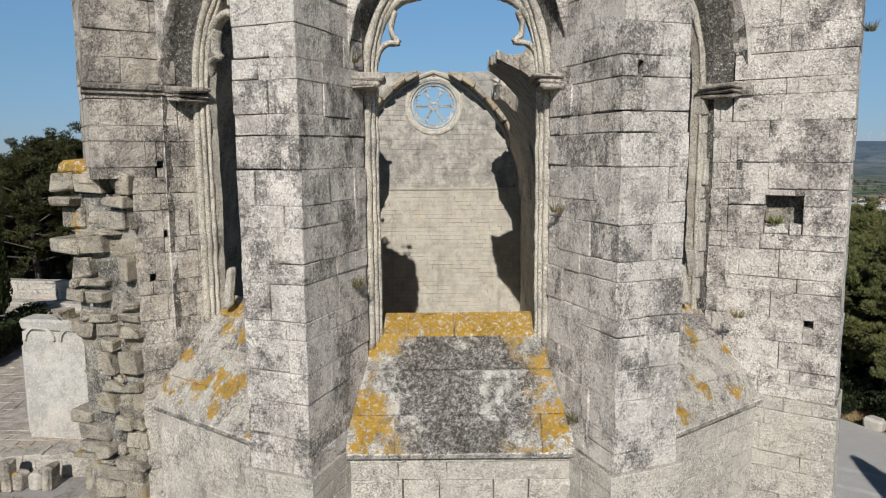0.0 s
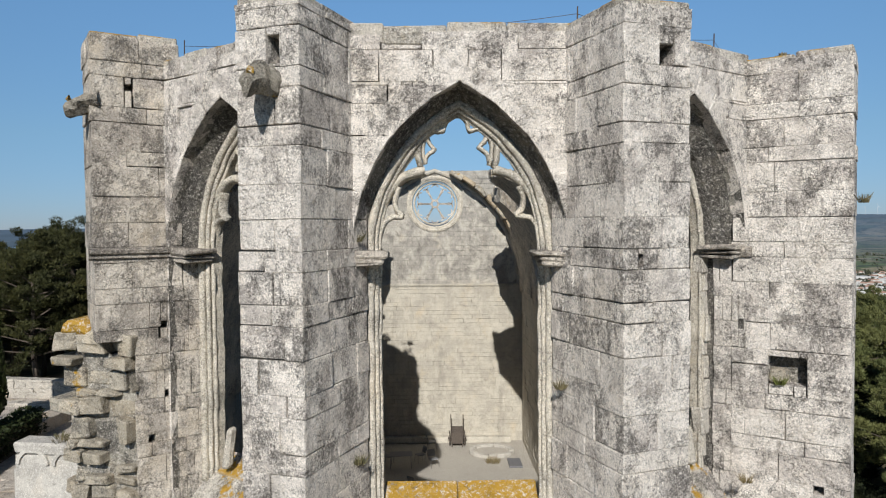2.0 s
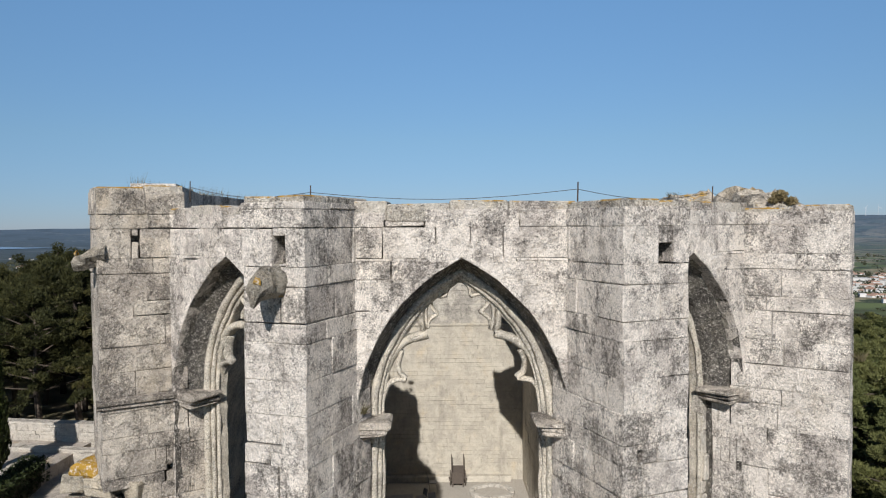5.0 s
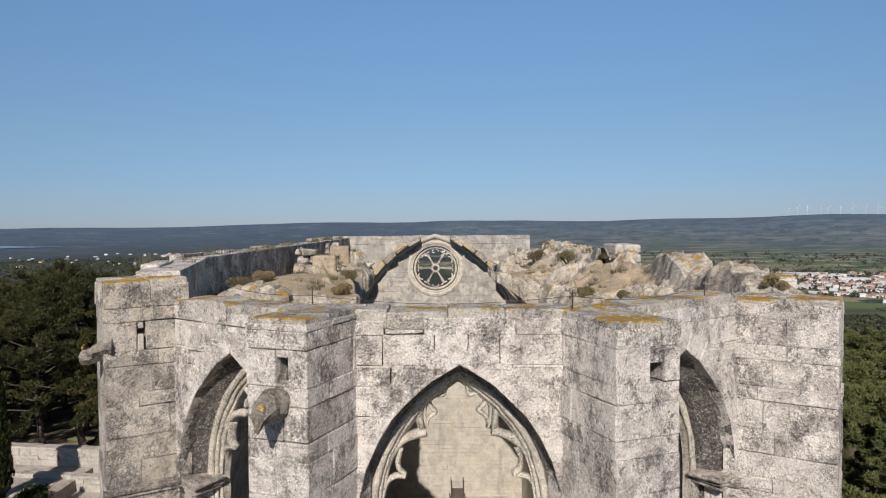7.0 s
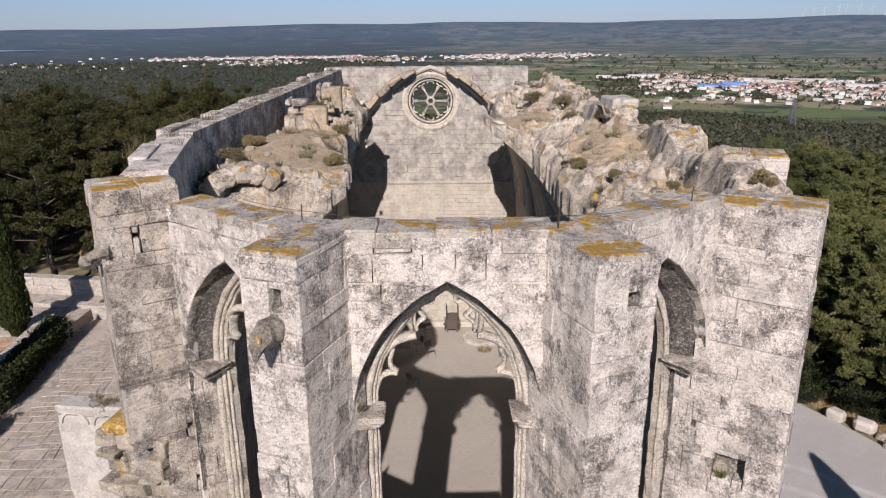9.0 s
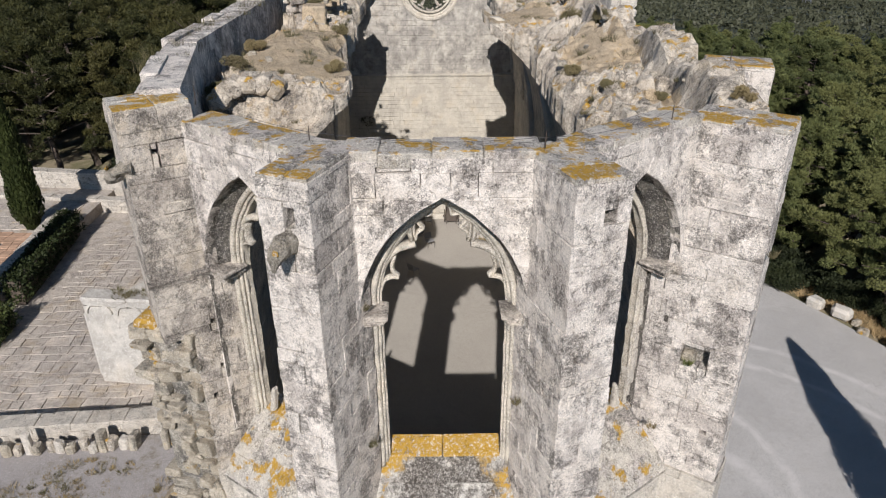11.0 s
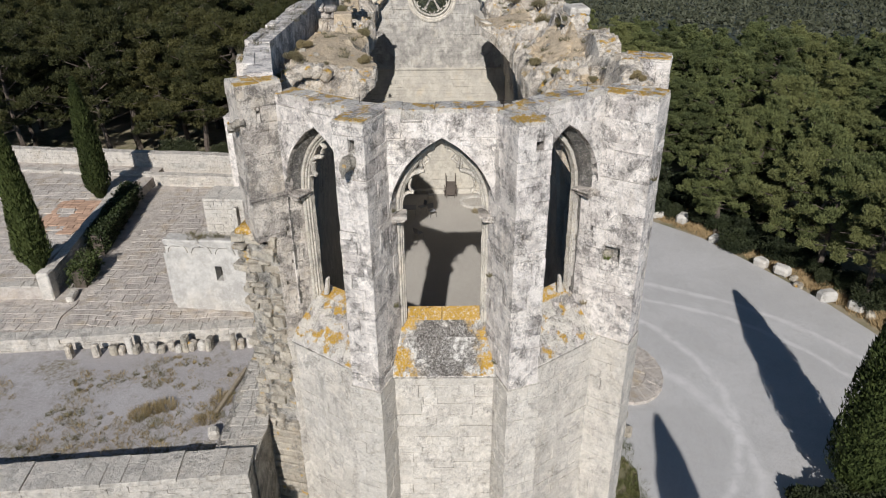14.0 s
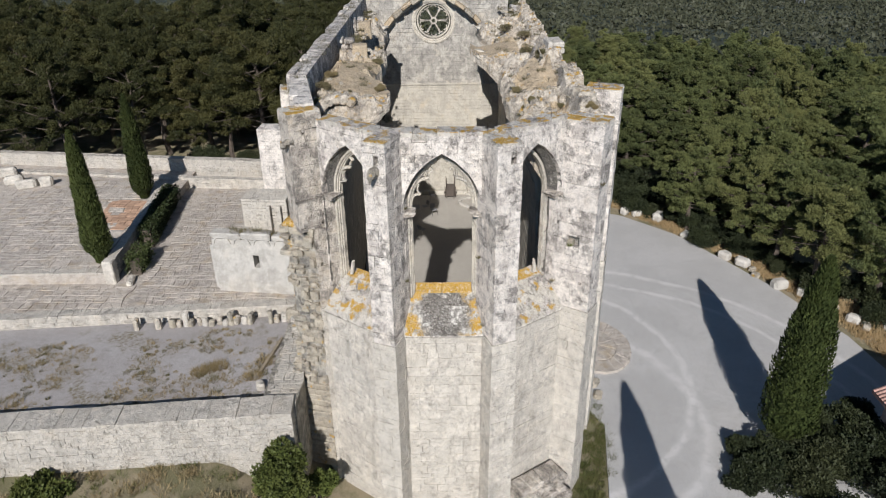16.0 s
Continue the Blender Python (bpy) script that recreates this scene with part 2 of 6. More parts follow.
M_ROAD = gravel("pale_gravel_road", (0.405, 0.392, 0.375), (0.46, 0.445, 0.428), (0.37, 0.35, 0.32), tracks=((7, 14, 16.6, 0.35), (7, 14, 18.6, 0.4), (6, 16, 8.4, 0.5), (4, 20, 10.6, 0.4)))
M_FLOOR = gravel("nave_gravel_floor", (0.40, 0.37, 0.325), (0.44, 0.41, 0.36), (0.36, 0.33, 0.285))
M_GARDEN = gravel("stony_garden_soil", (0.32, 0.297, 0.285), (0.365, 0.345, 0.335), (0.205, 0.182, 0.16), (0.15, 0.125, 0.07))


def leafy(name, color, hi, rough=0.65):
    k = Mat(name, rough, spec=0.2)
    k.mix(0, color)
    k.mix(k.ramp(k.noise(0.8, 4), 0.4, 0.65), hi)
    k.mix(k.ramp(k.geo.outputs["Random Per Island"], 0.3, 1.0, 0, 0.7), tuple(0.55 * v for v in color))
    k.mix(k.ramp(k.obj.outputs["Random"], 0.55, 1.0, 0, 0.45), (color[0] * 1.5, color[1] * 1.15, color[2] * 1.1))
    k.vary(0.28)
    k.b.inputs["Subsurface Weight"].default_value = 0.0
    return k.done()


M_PINE = leafy("pine_needles", (0.036, 0.039, 0.013), (0.058, 0.058, 0.018))
M_PINE_R = leafy("bright_pine_needles", (0.076, 0.092, 0.033), (0.118, 0.132, 0.046))
M_CYPRESS = leafy("cypress_foliage", (0.040, 0.054, 0.015), (0.058, 0.074, 0.020))
M_BUSH = leafy("bush_leaves", (0.085, 0.105, 0.025), (0.12, 0.135, 0.035))
M_OAK = leafy("holm_oak_leaves", (0.024, 0.031, 0.014), (0.036, 0.044, 0.018))
M_HEDGE = leafy("hedge_leaves", (0.030, 0.042, 0.013), (0.045, 0.060, 0.018))
M_DRY = leafy("dry_stalks", (0.30, 0.23, 0.12), (0.36, 0.28, 0.15))
M_BARK = plain("bark", (0.11, 0.088, 0.07), 0.95, 0.25, 6, bump=0.8)


# ---- mesh helpers ----
def mesh_ob(name, verts, faces, mat, parent=None, label="", smooth=False):
    me = bpy.data.meshes.new(name)
    me.from_pydata([tuple(v) for v in verts], [], faces)
    if smooth:
        me.polygons.foreach_set("use_smooth", [True] * len(me.polygons))
    me.materials.append(mat)
    ob = new(name, me)
    if parent is not None:
        ob.parent = parent
    return tagged(ob, label)


def empty(name, label, category, kind="", group=""):
    return tagged(new(name), label, category, group, kind)


class Geo:
    """Gathers vertices and faces for one joined mesh."""
    def __init__(self):
        self.v, self.f = [], []

    def add(self, verts, faces):
        n = len(self.v)
        self.v.extend(verts)
        self.f.extend([tuple(n + i for i in f) for f in faces])

    def ob(self, name, mat, parent=None, label="", smooth=False):
        return mesh_ob(name, self.v, self.f, mat, parent, label, smooth)


def chamfer_faces():
    """Faces of a box with cut edges: vertex 3 * corner + axis."""
    pts = [np.array([(c >> i & 1) * 2 - 1 for i in range(3)]) for c in range(8)]
    at = {3 * c + d: pts[c] * np.where(np.arange(3) == d, 1.0, 0.9) for c in range(8) for d in range(3)}
    out = []

    def put(ids):
        p = [at[i] for i in ids]
        mid = sum(p) / len(p)
        n = np.cross(p[1] - p[0], p[2] - p[0])
        out.append(tuple(ids) if n @ mid > 0 else tuple(reversed(ids)))
    for d in range(3):
        e, g = (d + 1) % 3, (d + 2) % 3
        for s in (0, 1):
            put([3 * (s << d | a << e | b << g) + d for a, b in ((0, 0), (1, 0), (1, 1), (0, 1))])
        for a in (0, 1):
            for b in (0, 1):
                c0 = a << e | b << g
                c1 = c0 | 1 << d
                put([3 * c0 + e, 3 * c1 + e, 3 * c1 + g, 3 * c0 + g])
    for c in range(8):
        put([3 * c, 3 * c + 1, 3 * c + 2])
    return out


BLOCK_FACES = chamfer_faces()
BOX_FACES = [(0, 2, 3, 1), (4, 5, 7, 6), (0, 1, 5, 4), (2, 6, 7, 3), (0, 4, 6, 2), (1, 3, 7, 5)]
rng = random.Random(7)


def block_verts(corners, c=0.012, jit=0.006):
    """Vertices of a stone from its eight corners (bit 0: u, bit 1: depth, bit 2: height)."""
    p = [np.array(q, float) + np.array([rng.uniform(-jit, jit) for _ in range(3)]) for q in corners]
    out = []
    for i in range(8):
        step = []
        for d in range(3):
            e = p[i ^ (1 << d)] - p[i]
            n = np.linalg.norm(e)
            step.append(e / n * min(c, 0.3 * n) if n > 1e-6 else e * 0)
        for d in range(3):
            out.append(p[i] + step[(d + 1) % 3] + step[(d + 2) % 3])
    return out


class Frame:
    """A wall's own axes: u along it, n outwards, z up."""
    def __init__(self, x, y, deg):
        self.o, a = np.array([x, y, 0.0]), radians(deg)
        self.u, self.n = np.array([math.cos(a), math.sin(a), 0]), np.array([math.sin(a), -math.cos(a), 0])

    def at(self, u, n, z):
        return self.o + self.u * u + self.n * n + np.array([0, 0, z])


def hexa(fr, ua, ub, uc, ud, n0, n1, z0, z1):
    """Corners of a stone: u from ua to ub at its foot, from uc to ud at its head; depth from n1 (front) to n0."""
    return [fr.at(u, n, z) for z, (l, r) in ((z0, (ua, ub)), (z1, (uc, ud))) for n in (n1, n0) for u in (l, r)]


def courses(seed):
    r, z, out = random.Random(seed), -2.4, []
    tall = True
    while z < 22:
        h = r.uniform(0.38, 0.47) if tall else r.uniform(0.21, 0.27)
        tall = (not tall) if r.random() < 0.7 else True
        out.append((z, z + h))
        z += h
    return out


COURSES = courses(3)


def split(a, b, r, lo=0.45, hi=0.95):
    cuts, u = [a], a
    while b - u > hi * 1.15:
        u += r.uniform(lo, hi)
        if b - u < 0.22:
            u = b - 0.3
        cuts.append(u)
    return cuts + [b]


class Tube:
    """A core that climbs ring by ring and stays one body."""
    def __init__(self):
        self.v, self.f, self.last, self.z = [], [], {}, {}

    def ring(self, key, low, high, z0, z1):
        n = len(self.v)
        self.v += low + high
        q = lambda a, b: [(a + k, a + (k + 1) % 4, b + (k + 1) % 4, b + k) for k in range(4)]
        self.f += q(n, n + 4)
        if key in self.last and abs(self.z[key] - z0) < 0.01:
            self.f += q(self.last[key], n)
        else:
            self.f.append((n + 3, n + 2, n + 1, n))
        self.last[key], self.z[key] = n + 4, z1

    def ob(self, parent, mat=None):
        for n in self.last.values():
            self.f.append((n, n + 1, n + 2, n + 3))
        return mesh_ob("core", self.v, self.f, mat or M_CORE, parent)


def ring4(fr, l, r, back, front, z):
    return [fr.at(l, front, z), fr.at(r, front, z), fr.at(r, back, z), fr.at(l, back, z)]


def around(s, e, a, b, holes):
    """A stone's face cut into pieces that leave the holes free."""
    for h in holes:
        l, r, lo, hi = h
        if l < e - 0.01 and r > s + 0.01 and lo < b - 0.01 and hi > a + 0.01:
            out = []
            if l > s + 0.04:
                out.append((s, l, a, b))
            if r < e - 0.04:
                out.append((r, e, a, b))
            m0, m1 = max(s, l), min(e, r)
            if lo > a + 0.03:
                out.append((m0, m1, a, lo))
            if hi < b - 0.03:
                out.append((m0, m1, hi, b))
            return out
    return [(s, e, a, b)]


def masonry(parent, fr, u0, u1, z0, z1, mat, thick=0.9, gap=None, seed=1, proud=0.0, name="stone_block", core=True, most=300, rough=0.008,
            lo=0.42, hi=0.95, top=None, course_list=None, holes=(), open_joints=0.40, apex=0.0, back=None):
    """A wall of coursed stones before a core. gap(z): the half width of an opening round u = 0, or 0."""
    r, tube, made, rest = random.Random(seed), Tube(), 0, Geo()
    open_joints = 0.0 if mat in (M_SMOOTH, M_WESTUP, M_WESTLOW) else 0.5 if mat is M_PALE else 0.10 if mat is M_WALL else open_joints
    todo = list(course_list or COURSES)
    for k in range(10 ** 4):
        if k >= len(todo):
            break
        a, b = todo[k]
        if b <= z0 + 0.05 or a >= z1 - 0.05:
            continue
        a, b = max(a, z0), min(b, z1)
        if apex and a < apex - 0.03 and b > apex + 0.03:
            todo[k + 1:k + 1] = [(apex, b)]
            b = apex
        wa, wb = (gap(a + 1e-4), gap(b - 1e-4)) if gap else (0, 0)
        runs = [("all", u0, u1, u0, u1)]
        if wa > 0.02 or wb > 0.02:
            runs = [("left", u0, -wa, u0, -wb), ("right", wa, u1, wb, u1)]
        deep = 0.30 if any(h[2] < b and h[3] > a for h in holes) else 0.13
        for key, l0, r0, l1, r1 in runs:
            if max(r0 - l0, r1 - l1) < 0.05:
                continue
            if core:
                tube.ring(key, ring4(fr, l0, r0, proud - thick, proud - deep, a), ring4(fr, l1, r1, proud - thick, proud - deep, b), a, b)
            la, ra = min(l0, l1), max(r0, r1)
            cuts = split(la, ra, r, lo, hi)
            for s, e in zip(cuts, cuts[1:]):
                for s2, e2, a2, b2 in around(s, e, a, b, holes):
                    q = [min(max(s2, l0), r0), min(max(e2, l0), r0), min(max(s2, l1), r1), min(max(e2, l1), r1)]
                    if max(q[1] - q[0], q[3] - q[2]) < 0.03:
                        continue
                    jn = r.uniform(0.004, 0.011) if r.random() < 0.8 * open_joints else 0.0018
                    jz = r.uniform(0.005, 0.020) if r.random() < 0.8 * open_joints else 0.0015
                    zt = b2 - 0.0015
                    if top and b > z1 - 0.06:
                        zt = b2 + top(0.5 * (s + e))
                    n1 = proud + r.uniform(-rough, rough) + (-0.03 if rough > 0.006 and b - a > 0.2 and r.random() < 0.04 else 0)
                    v = block_verts(hexa(fr, q[0] + jn, q[1] - jn, q[2] + jn, q[3] - jn, proud - 0.35, n1, a2 + jz, zt), r.uniform(0.003, 0.010), 0.007)
                    if made < most:
                        mesh_ob(name, v, BLOCK_FACES, mat, parent)
                        made += 1
                    else:
                        rest.add(v, BLOCK_FACES)
    if core and tube.v:
        tube.ob(parent, back)
    if rest.v:
        tagged(rest.ob("stonework", mat, parent), kind="stuff")
    return made


def pier(parent, fr, half, depth, z0, z1, mat, seed=1, most=300, course_list=None, holes=()):
    """A buttress of whole stones with real corners: u from -half to half, n from 0 back to -depth."""
    r, tube, rest, made = random.Random(seed), Tube(), Geo(), 0
    for i, (a, b) in enumerate(course_list or COURSES):
        if b <= z0 + 0.05 or a >= z1 - 0.05:
            continue
        a, b = max(a, z0), min(b, z1)
        deep = 0.30 if any(h[2] < b and h[3] > a for h in holes) else 0.13
        tube.ring("all", ring4(fr, -half + 0.02, half - 0.02, -depth, -deep, a), ring4(fr, -half + 0.02, half - 0.02, -depth, -deep, b), a, b)
        plan, n = [], 0.0
        while n < depth - 0.02:
            d = min(r.uniform(0.45, 0.9), depth - n)
            if depth - n - d < 0.25:
                d = depth - n
            if half < 0.6 and r.random() < (0.45 if b - a < 0.3 else 0.2):
                plan.append((-half, half, n, n + d))
            elif half < 0.6:
                s = r.uniform(-0.5, 0.5) * half
                plan += [(-half, s, n, n + d), (s, half, n, n + d)]
            else:
                cuts = split(-half, half, r, 0.5, 1.1)
                plan += [(s, e, n, n + d) for s, e in zip(cuts, cuts[1:])]
            n += d
        for s, e, p, q in plan:
            for s1, e1, a1, b1 in (around(s, e, a, b, holes) if p == 0 else [(s, e, a, b)]):
                j, o = (0.008 if r.random() < 0.2 else 0.0018), [r.uniform(-0.012, 0.012) for _ in range(3)]
                jz = r.uniform(0.005, 0.018) if r.random() < 0.3 else 0.0015
                s2 = s1 + j if s1 > -half else s1 + o[0]
                e2 = e1 - j if e1 < half else e1 + o[1]
                front = (o[2] if p == 0 else -p - j)
                v = block_verts(hexa(fr, s2, e2, s2, e2, -q + j, front, a1 + jz, b1 - 0.0015), r.uniform(0.004, 0.012), 0.006)
                if made < most:
                    mesh_ob("stone_block", v, BLOCK_FACES, mat, parent)
                    made += 1
                else:
                    rest.add(v, BLOCK_FACES)
    tube.ob(parent)
    if rest.v:
        tagged(rest.ob("stonework", mat, parent), kind="stuff")


def sweep(fr, path, profile, closed=False, cap=True):
    """Runs a profile of (sideways in the wall's plane, depth) points along a path of (u, z) points. Returns vertices and faces."""
    v, f, n, m = [], [], len(path), len(profile)
    for i, (u, z) in enumerate(path):
        a = path[i - 1] if (i or closed) else path[i]
        b = path[(i + 1) % n] if (i < n - 1 or closed) else path[i]
        t = np.array([b[0] - a[0], b[1] - a[1]], float)
        t /= max(np.linalg.norm(t), 1e-9)
        for s, d in profile:
            v.append(fr.at(u - t[1] * s, d, z + t[0] * s))
    for i in range(n if closed else n - 1):
        for j in range(m):
            k, l = (i + 1) % n, (j + 1) % m
            f.append((i * m + j, i * m + l, k * m + l, k * m + j))
    if cap and not closed:
        f += [tuple(range(m - 1, -1, -1)), tuple((n - 1) * m + j for j in range(m))]
    return v, f


def worn(verts, amount, scale, seed=0.0):
    """Knocks the vertices of a carved piece about, as weather does."""
    out = []
    for p in verts:
        n = noise.noise_vector((p[0] * scale + seed, p[1] * scale, p[2] * scale))
        out.append((p[0] + amount * n[0], p[1] + amount * n[1], p[2] + amount * n[2]))
    return out


def smooth_path(pts, n=5):
    """A rounded curve through the points."""
    out = []
    for i in range(len(pts) - 1):
        a, b, c, d = pts[max(i - 1, 0)], pts[i], pts[i + 1], pts[min(i + 2, len(pts) - 1)]
        for k in range(n):
            t = k / n
            out.append(tuple(0.5 * (2 * b[j] + (c[j] - a[j]) * t + (2 * a[j] - 5 * b[j] + 4 * c[j] - d[j]) * t * t + (3 * b[j] - a[j] - 3 * c[j] + d[j]) * t ** 3) for j in (0, 1)))
    return out + [pts[-1]]


def jamb_steps(path, step=0.16):
    """Cuts the long straight pieces of a path into short ones."""
    out = [path[0]]
    for a, b in zip(path, path[1:]):
        m = max(1, int(math.hypot(b[0] - a[0], b[1] - a[1]) / step))
        out += [(a[0] + (b[0] - a[0]) * k / m, a[1] + (b[1] - a[1]) * k / m) for k in range(1, m + 1)]
    return out


def arc(cx, cz, r, a0, a1, n=10):
    return [(cx + r * math.cos(radians(a0 + (a1 - a0) * i / n)), cz + r * math.sin(radians(a0 + (a1 - a0) * i / n))) for i in range(n + 1)]


def pointed(w, spring, rise):
    """Half width of a pointed arch at height z."""
    R = (rise * rise + w * w) / (2 * w)

    def at(z):
        if z <= spring:
            return w
        h = z - spring
        return max(0.0, math.sqrt(R * R - h * h) - (R - w)) if h < rise else 0.0
    return at


def pointed_path(w, spring, rise, foot, n=14):
    """The outline of a pointed arch from one foot up over the apex to the other."""
    R = (rise * rise + w * w) / (2 * w)
    top = math.degrees(math.asin(rise / R))
    left = [(R - w - R * math.cos(radians(top * i / n)), spring + R * math.sin(radians(top * i / n))) for i in range(n + 1)]
    pts = ([(-w, foot)] if foot < spring else []) + left
    return pts + [(-u, z) for u, z in reversed(pts[:-1])]
# ---- ground ----
def ss(a, b, x):
    t = min(1.0, max(0.0, (x - a) / (b - a)))
    return t * t * (3 - 2 * t)


def ground_z(x, y):
    """Height of the land: the hilltop, its wooded slopes, the plain and the far hills."""
    r = math.hypot(x, y - 20)
    z = -0.95 + 4.0 * ss(-4.6, -9.5, x)
    z += 0.5 * ss(6.4, 4.6, x) * ss(20, 8, y) * ss(-12, 2, y)
    if x > 20:
        z -= 0.10 * max(0, x - 27) * ss(27, 60, x)
    z -= 0.05 * max(0, y - 46) * ss(46, 90, y)
    near = ss(55, 260, r)
    z = z * (1 - near) + near * (-4 - 0.098 * (min(r, 800) - 60))
    if r > 60:
        z += 2.2 * ss(60, 200, r) * noise.noise((x / 90, y / 90, 0.3)) * (1 - ss(800, 1200, r))
    if r > 300:
        z += 10 * ss(300, 500, r) * (1 - ss(700, 1000, r)) * noise.noise((x / 260, y / 260, 1.7))
    if r > 2200:
        a = math.atan2(x, y)
        ridge = 104 + 16 * ss(-0.35, 0.0, a) + 22 * ss(0.3, 0.55, a) + 10 * noise.noise((a * 7, 0.2, 0)) + 5 * noise.noise((a * 23, 1.2, 0)) * ss(-0.3, 0, a)
        ridge -= 13 * ss(-0.2, -0.45, a)
        z += ridge * ss(3650, 4680, r) + 6 * ss(3300, 3900, r) * noise.noise((x / 420, y / 420, 4.1))
    return z


def polar_sheet():
    radii = [0, 3, 6, 9, 12, 15, 18, 21, 24, 27, 30, 34, 38, 43, 48, 54, 60, 68, 77, 88, 100, 115, 132, 152, 176, 205, 240, 280, 330, 390, 460, 540, 640, 750,
             880, 1020, 1180, 1360, 1560, 1800, 2050, 2300, 2550, 2800, 3100, 3400, 3700, 4000, 4250, 4500, 4700, 4850]
    n, v, f = 160, [], []
    for i, r in enumerate(radii):
        for j in range(n):
            a = 2 * math.pi * j / n
            x, y = r * math.sin(a), 20 + r * math.cos(a)
            v.append((x, y, ground_z(x, y)))
    for i in range(len(radii) - 1):
        for j in range(n):
            k = (j + 1) % n
            f.append((i * n + j, i * n + k, (i + 1) * n + k, (i + 1) * n + j))
    return v, [tuple(reversed(q)) for q in f]


def land_material():
    """Dry earth on the hilltop, scrub on the slopes, fields on the plain, woods on the far hills under a painted blue
    haze.
    """
    k = Mat("hill_and_plain", 0.95)
    k.mix(0, (0.27, 0.225, 0.15))
    k.mix(k.ramp(k.noise(0.5, 6, 0.7), 0.42, 0.62), (0.15, 0.14, 0.075))
    k.mix(k.ramp(k.noise(20, 5, 0.8), 0.5, 0.7, 0, 0.6), (0.36, 0.31, 0.23))
    n = k.node("ShaderNodeVectorMath")
    n.operation = "DISTANCE"
    k.link(k.geo.outputs["Position"], n.inputs[0])
    n.inputs[1].default_value = (0, 20, 0)
    dist = n.outputs["Value"]
    k.mix(k.ramp(dist, 48, 80), (0.026, 0.032, 0.019))
    k.mix(k.math("MULTIPLY", k.ramp(dist, 60, 120), k.ramp(k.noise(0.09, 8, 0.75), 0.45, 0.65)), (0.055, 0.058, 0.034))
    plain_at = k.math("MULTIPLY", k.ramp(dist, 640, 860), k.ramp(k.math("ADD", k.noise(0.0022, 4, 0.6), k.ramp(k.split_x(), -400, 400, -0.22, 0.12)), 0.42, 0.50))
    cell = k.voronoi(0.0075, (1, 1.7, 1), True)
    sep = k.node("ShaderNodeSeparateColor")
    k.link(cell, sep.inputs[0])
    field = k.node("ShaderNodeValToRGB")
    el = field.color_ramp.elements
    el[0].color, el[1].color = (0.085, 0.12, 0.05, 1), (0.36, 0.31, 0.21, 1)
    e = el.new(0.35)
    e.color = (0.12, 0.15, 0.06, 1)
    e = el.new(0.6)
    e.color = (0.20, 0.18, 0.11, 1)
    k.link(sep.outputs[0], field.inputs[0])
    k.mix(plain_at, field.outputs[0])
    hedge = k.math("MULTIPLY", plain_at, k.ramp(k.noise(0.012, 7, 0.75), 0.5, 0.58))
    k.mix(hedge, (0.035, 0.05, 0.03))
    # distance haze painted into the base colour: a blue tint that grows outwards
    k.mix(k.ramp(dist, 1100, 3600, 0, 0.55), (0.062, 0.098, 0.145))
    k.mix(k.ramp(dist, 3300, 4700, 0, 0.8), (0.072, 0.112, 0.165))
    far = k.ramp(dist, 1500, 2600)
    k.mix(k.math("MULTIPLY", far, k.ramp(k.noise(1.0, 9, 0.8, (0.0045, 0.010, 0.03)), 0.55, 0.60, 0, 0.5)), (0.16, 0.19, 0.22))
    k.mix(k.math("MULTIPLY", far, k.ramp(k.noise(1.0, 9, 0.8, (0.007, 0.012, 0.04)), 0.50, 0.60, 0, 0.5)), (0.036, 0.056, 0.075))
    k.bump(k.noise(8, 6, 0.8), 0.5, 0.1)
    return k.done()


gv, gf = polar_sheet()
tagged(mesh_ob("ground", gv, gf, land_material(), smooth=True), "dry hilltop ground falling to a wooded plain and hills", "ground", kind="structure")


def slab(name, outline, z0, z1, mat, label, category, kind="structure", bevel=0.03):
    """A flat body over an outline that runs anticlockwise."""
    n = len(outline)
    v = [(x, y, z0) for x, y in outline] + [(x, y, z1) for x, y in outline]
    f = [tuple(range(n - 1, -1, -1)), tuple(range(n, 2 * n))] + [(i, (i + 1) % n, n + (i + 1) % n, n + i) for i in range(n)]
    return tagged(mesh_ob(name, v, f, mat), label, category, kind=kind)


ROAD_EDGE = [(26.5, -14), (27.0, 4), (27, 15), (26.0, 23), (24.0, 29), (21.8, 33.5), (19.4, 38.0), (15.8, 41.8), (9.0, 45), (6.0, 45.5)]
road = [(5.8, -14)] + ROAD_EDGE + [(6.6, 20), (8.8, 15), (7.8, 9), (7.0, 3)]
slab("road", road, -1.6, -0.80, M_ROAD, "pale grey gravel road curving round the church", "road")

# ---- church ----
AX = 0.25                       # axis of the apse
SPRING, SILL, LEDGE = 14.25, 10.82, 9.22
TOP = 17.28
F_MID = Frame(AX, 9.42, 0)
F_LEFT = Frame(-3.255, 10.435, -36.4)
F_RIGHT = Frame(3.755, 10.435, 36.4)


def rag(seed, amount=0.06):
    return lambda u: amount * noise.noise((u * 1.3, seed * 7.7, 0.5)) - 0.02


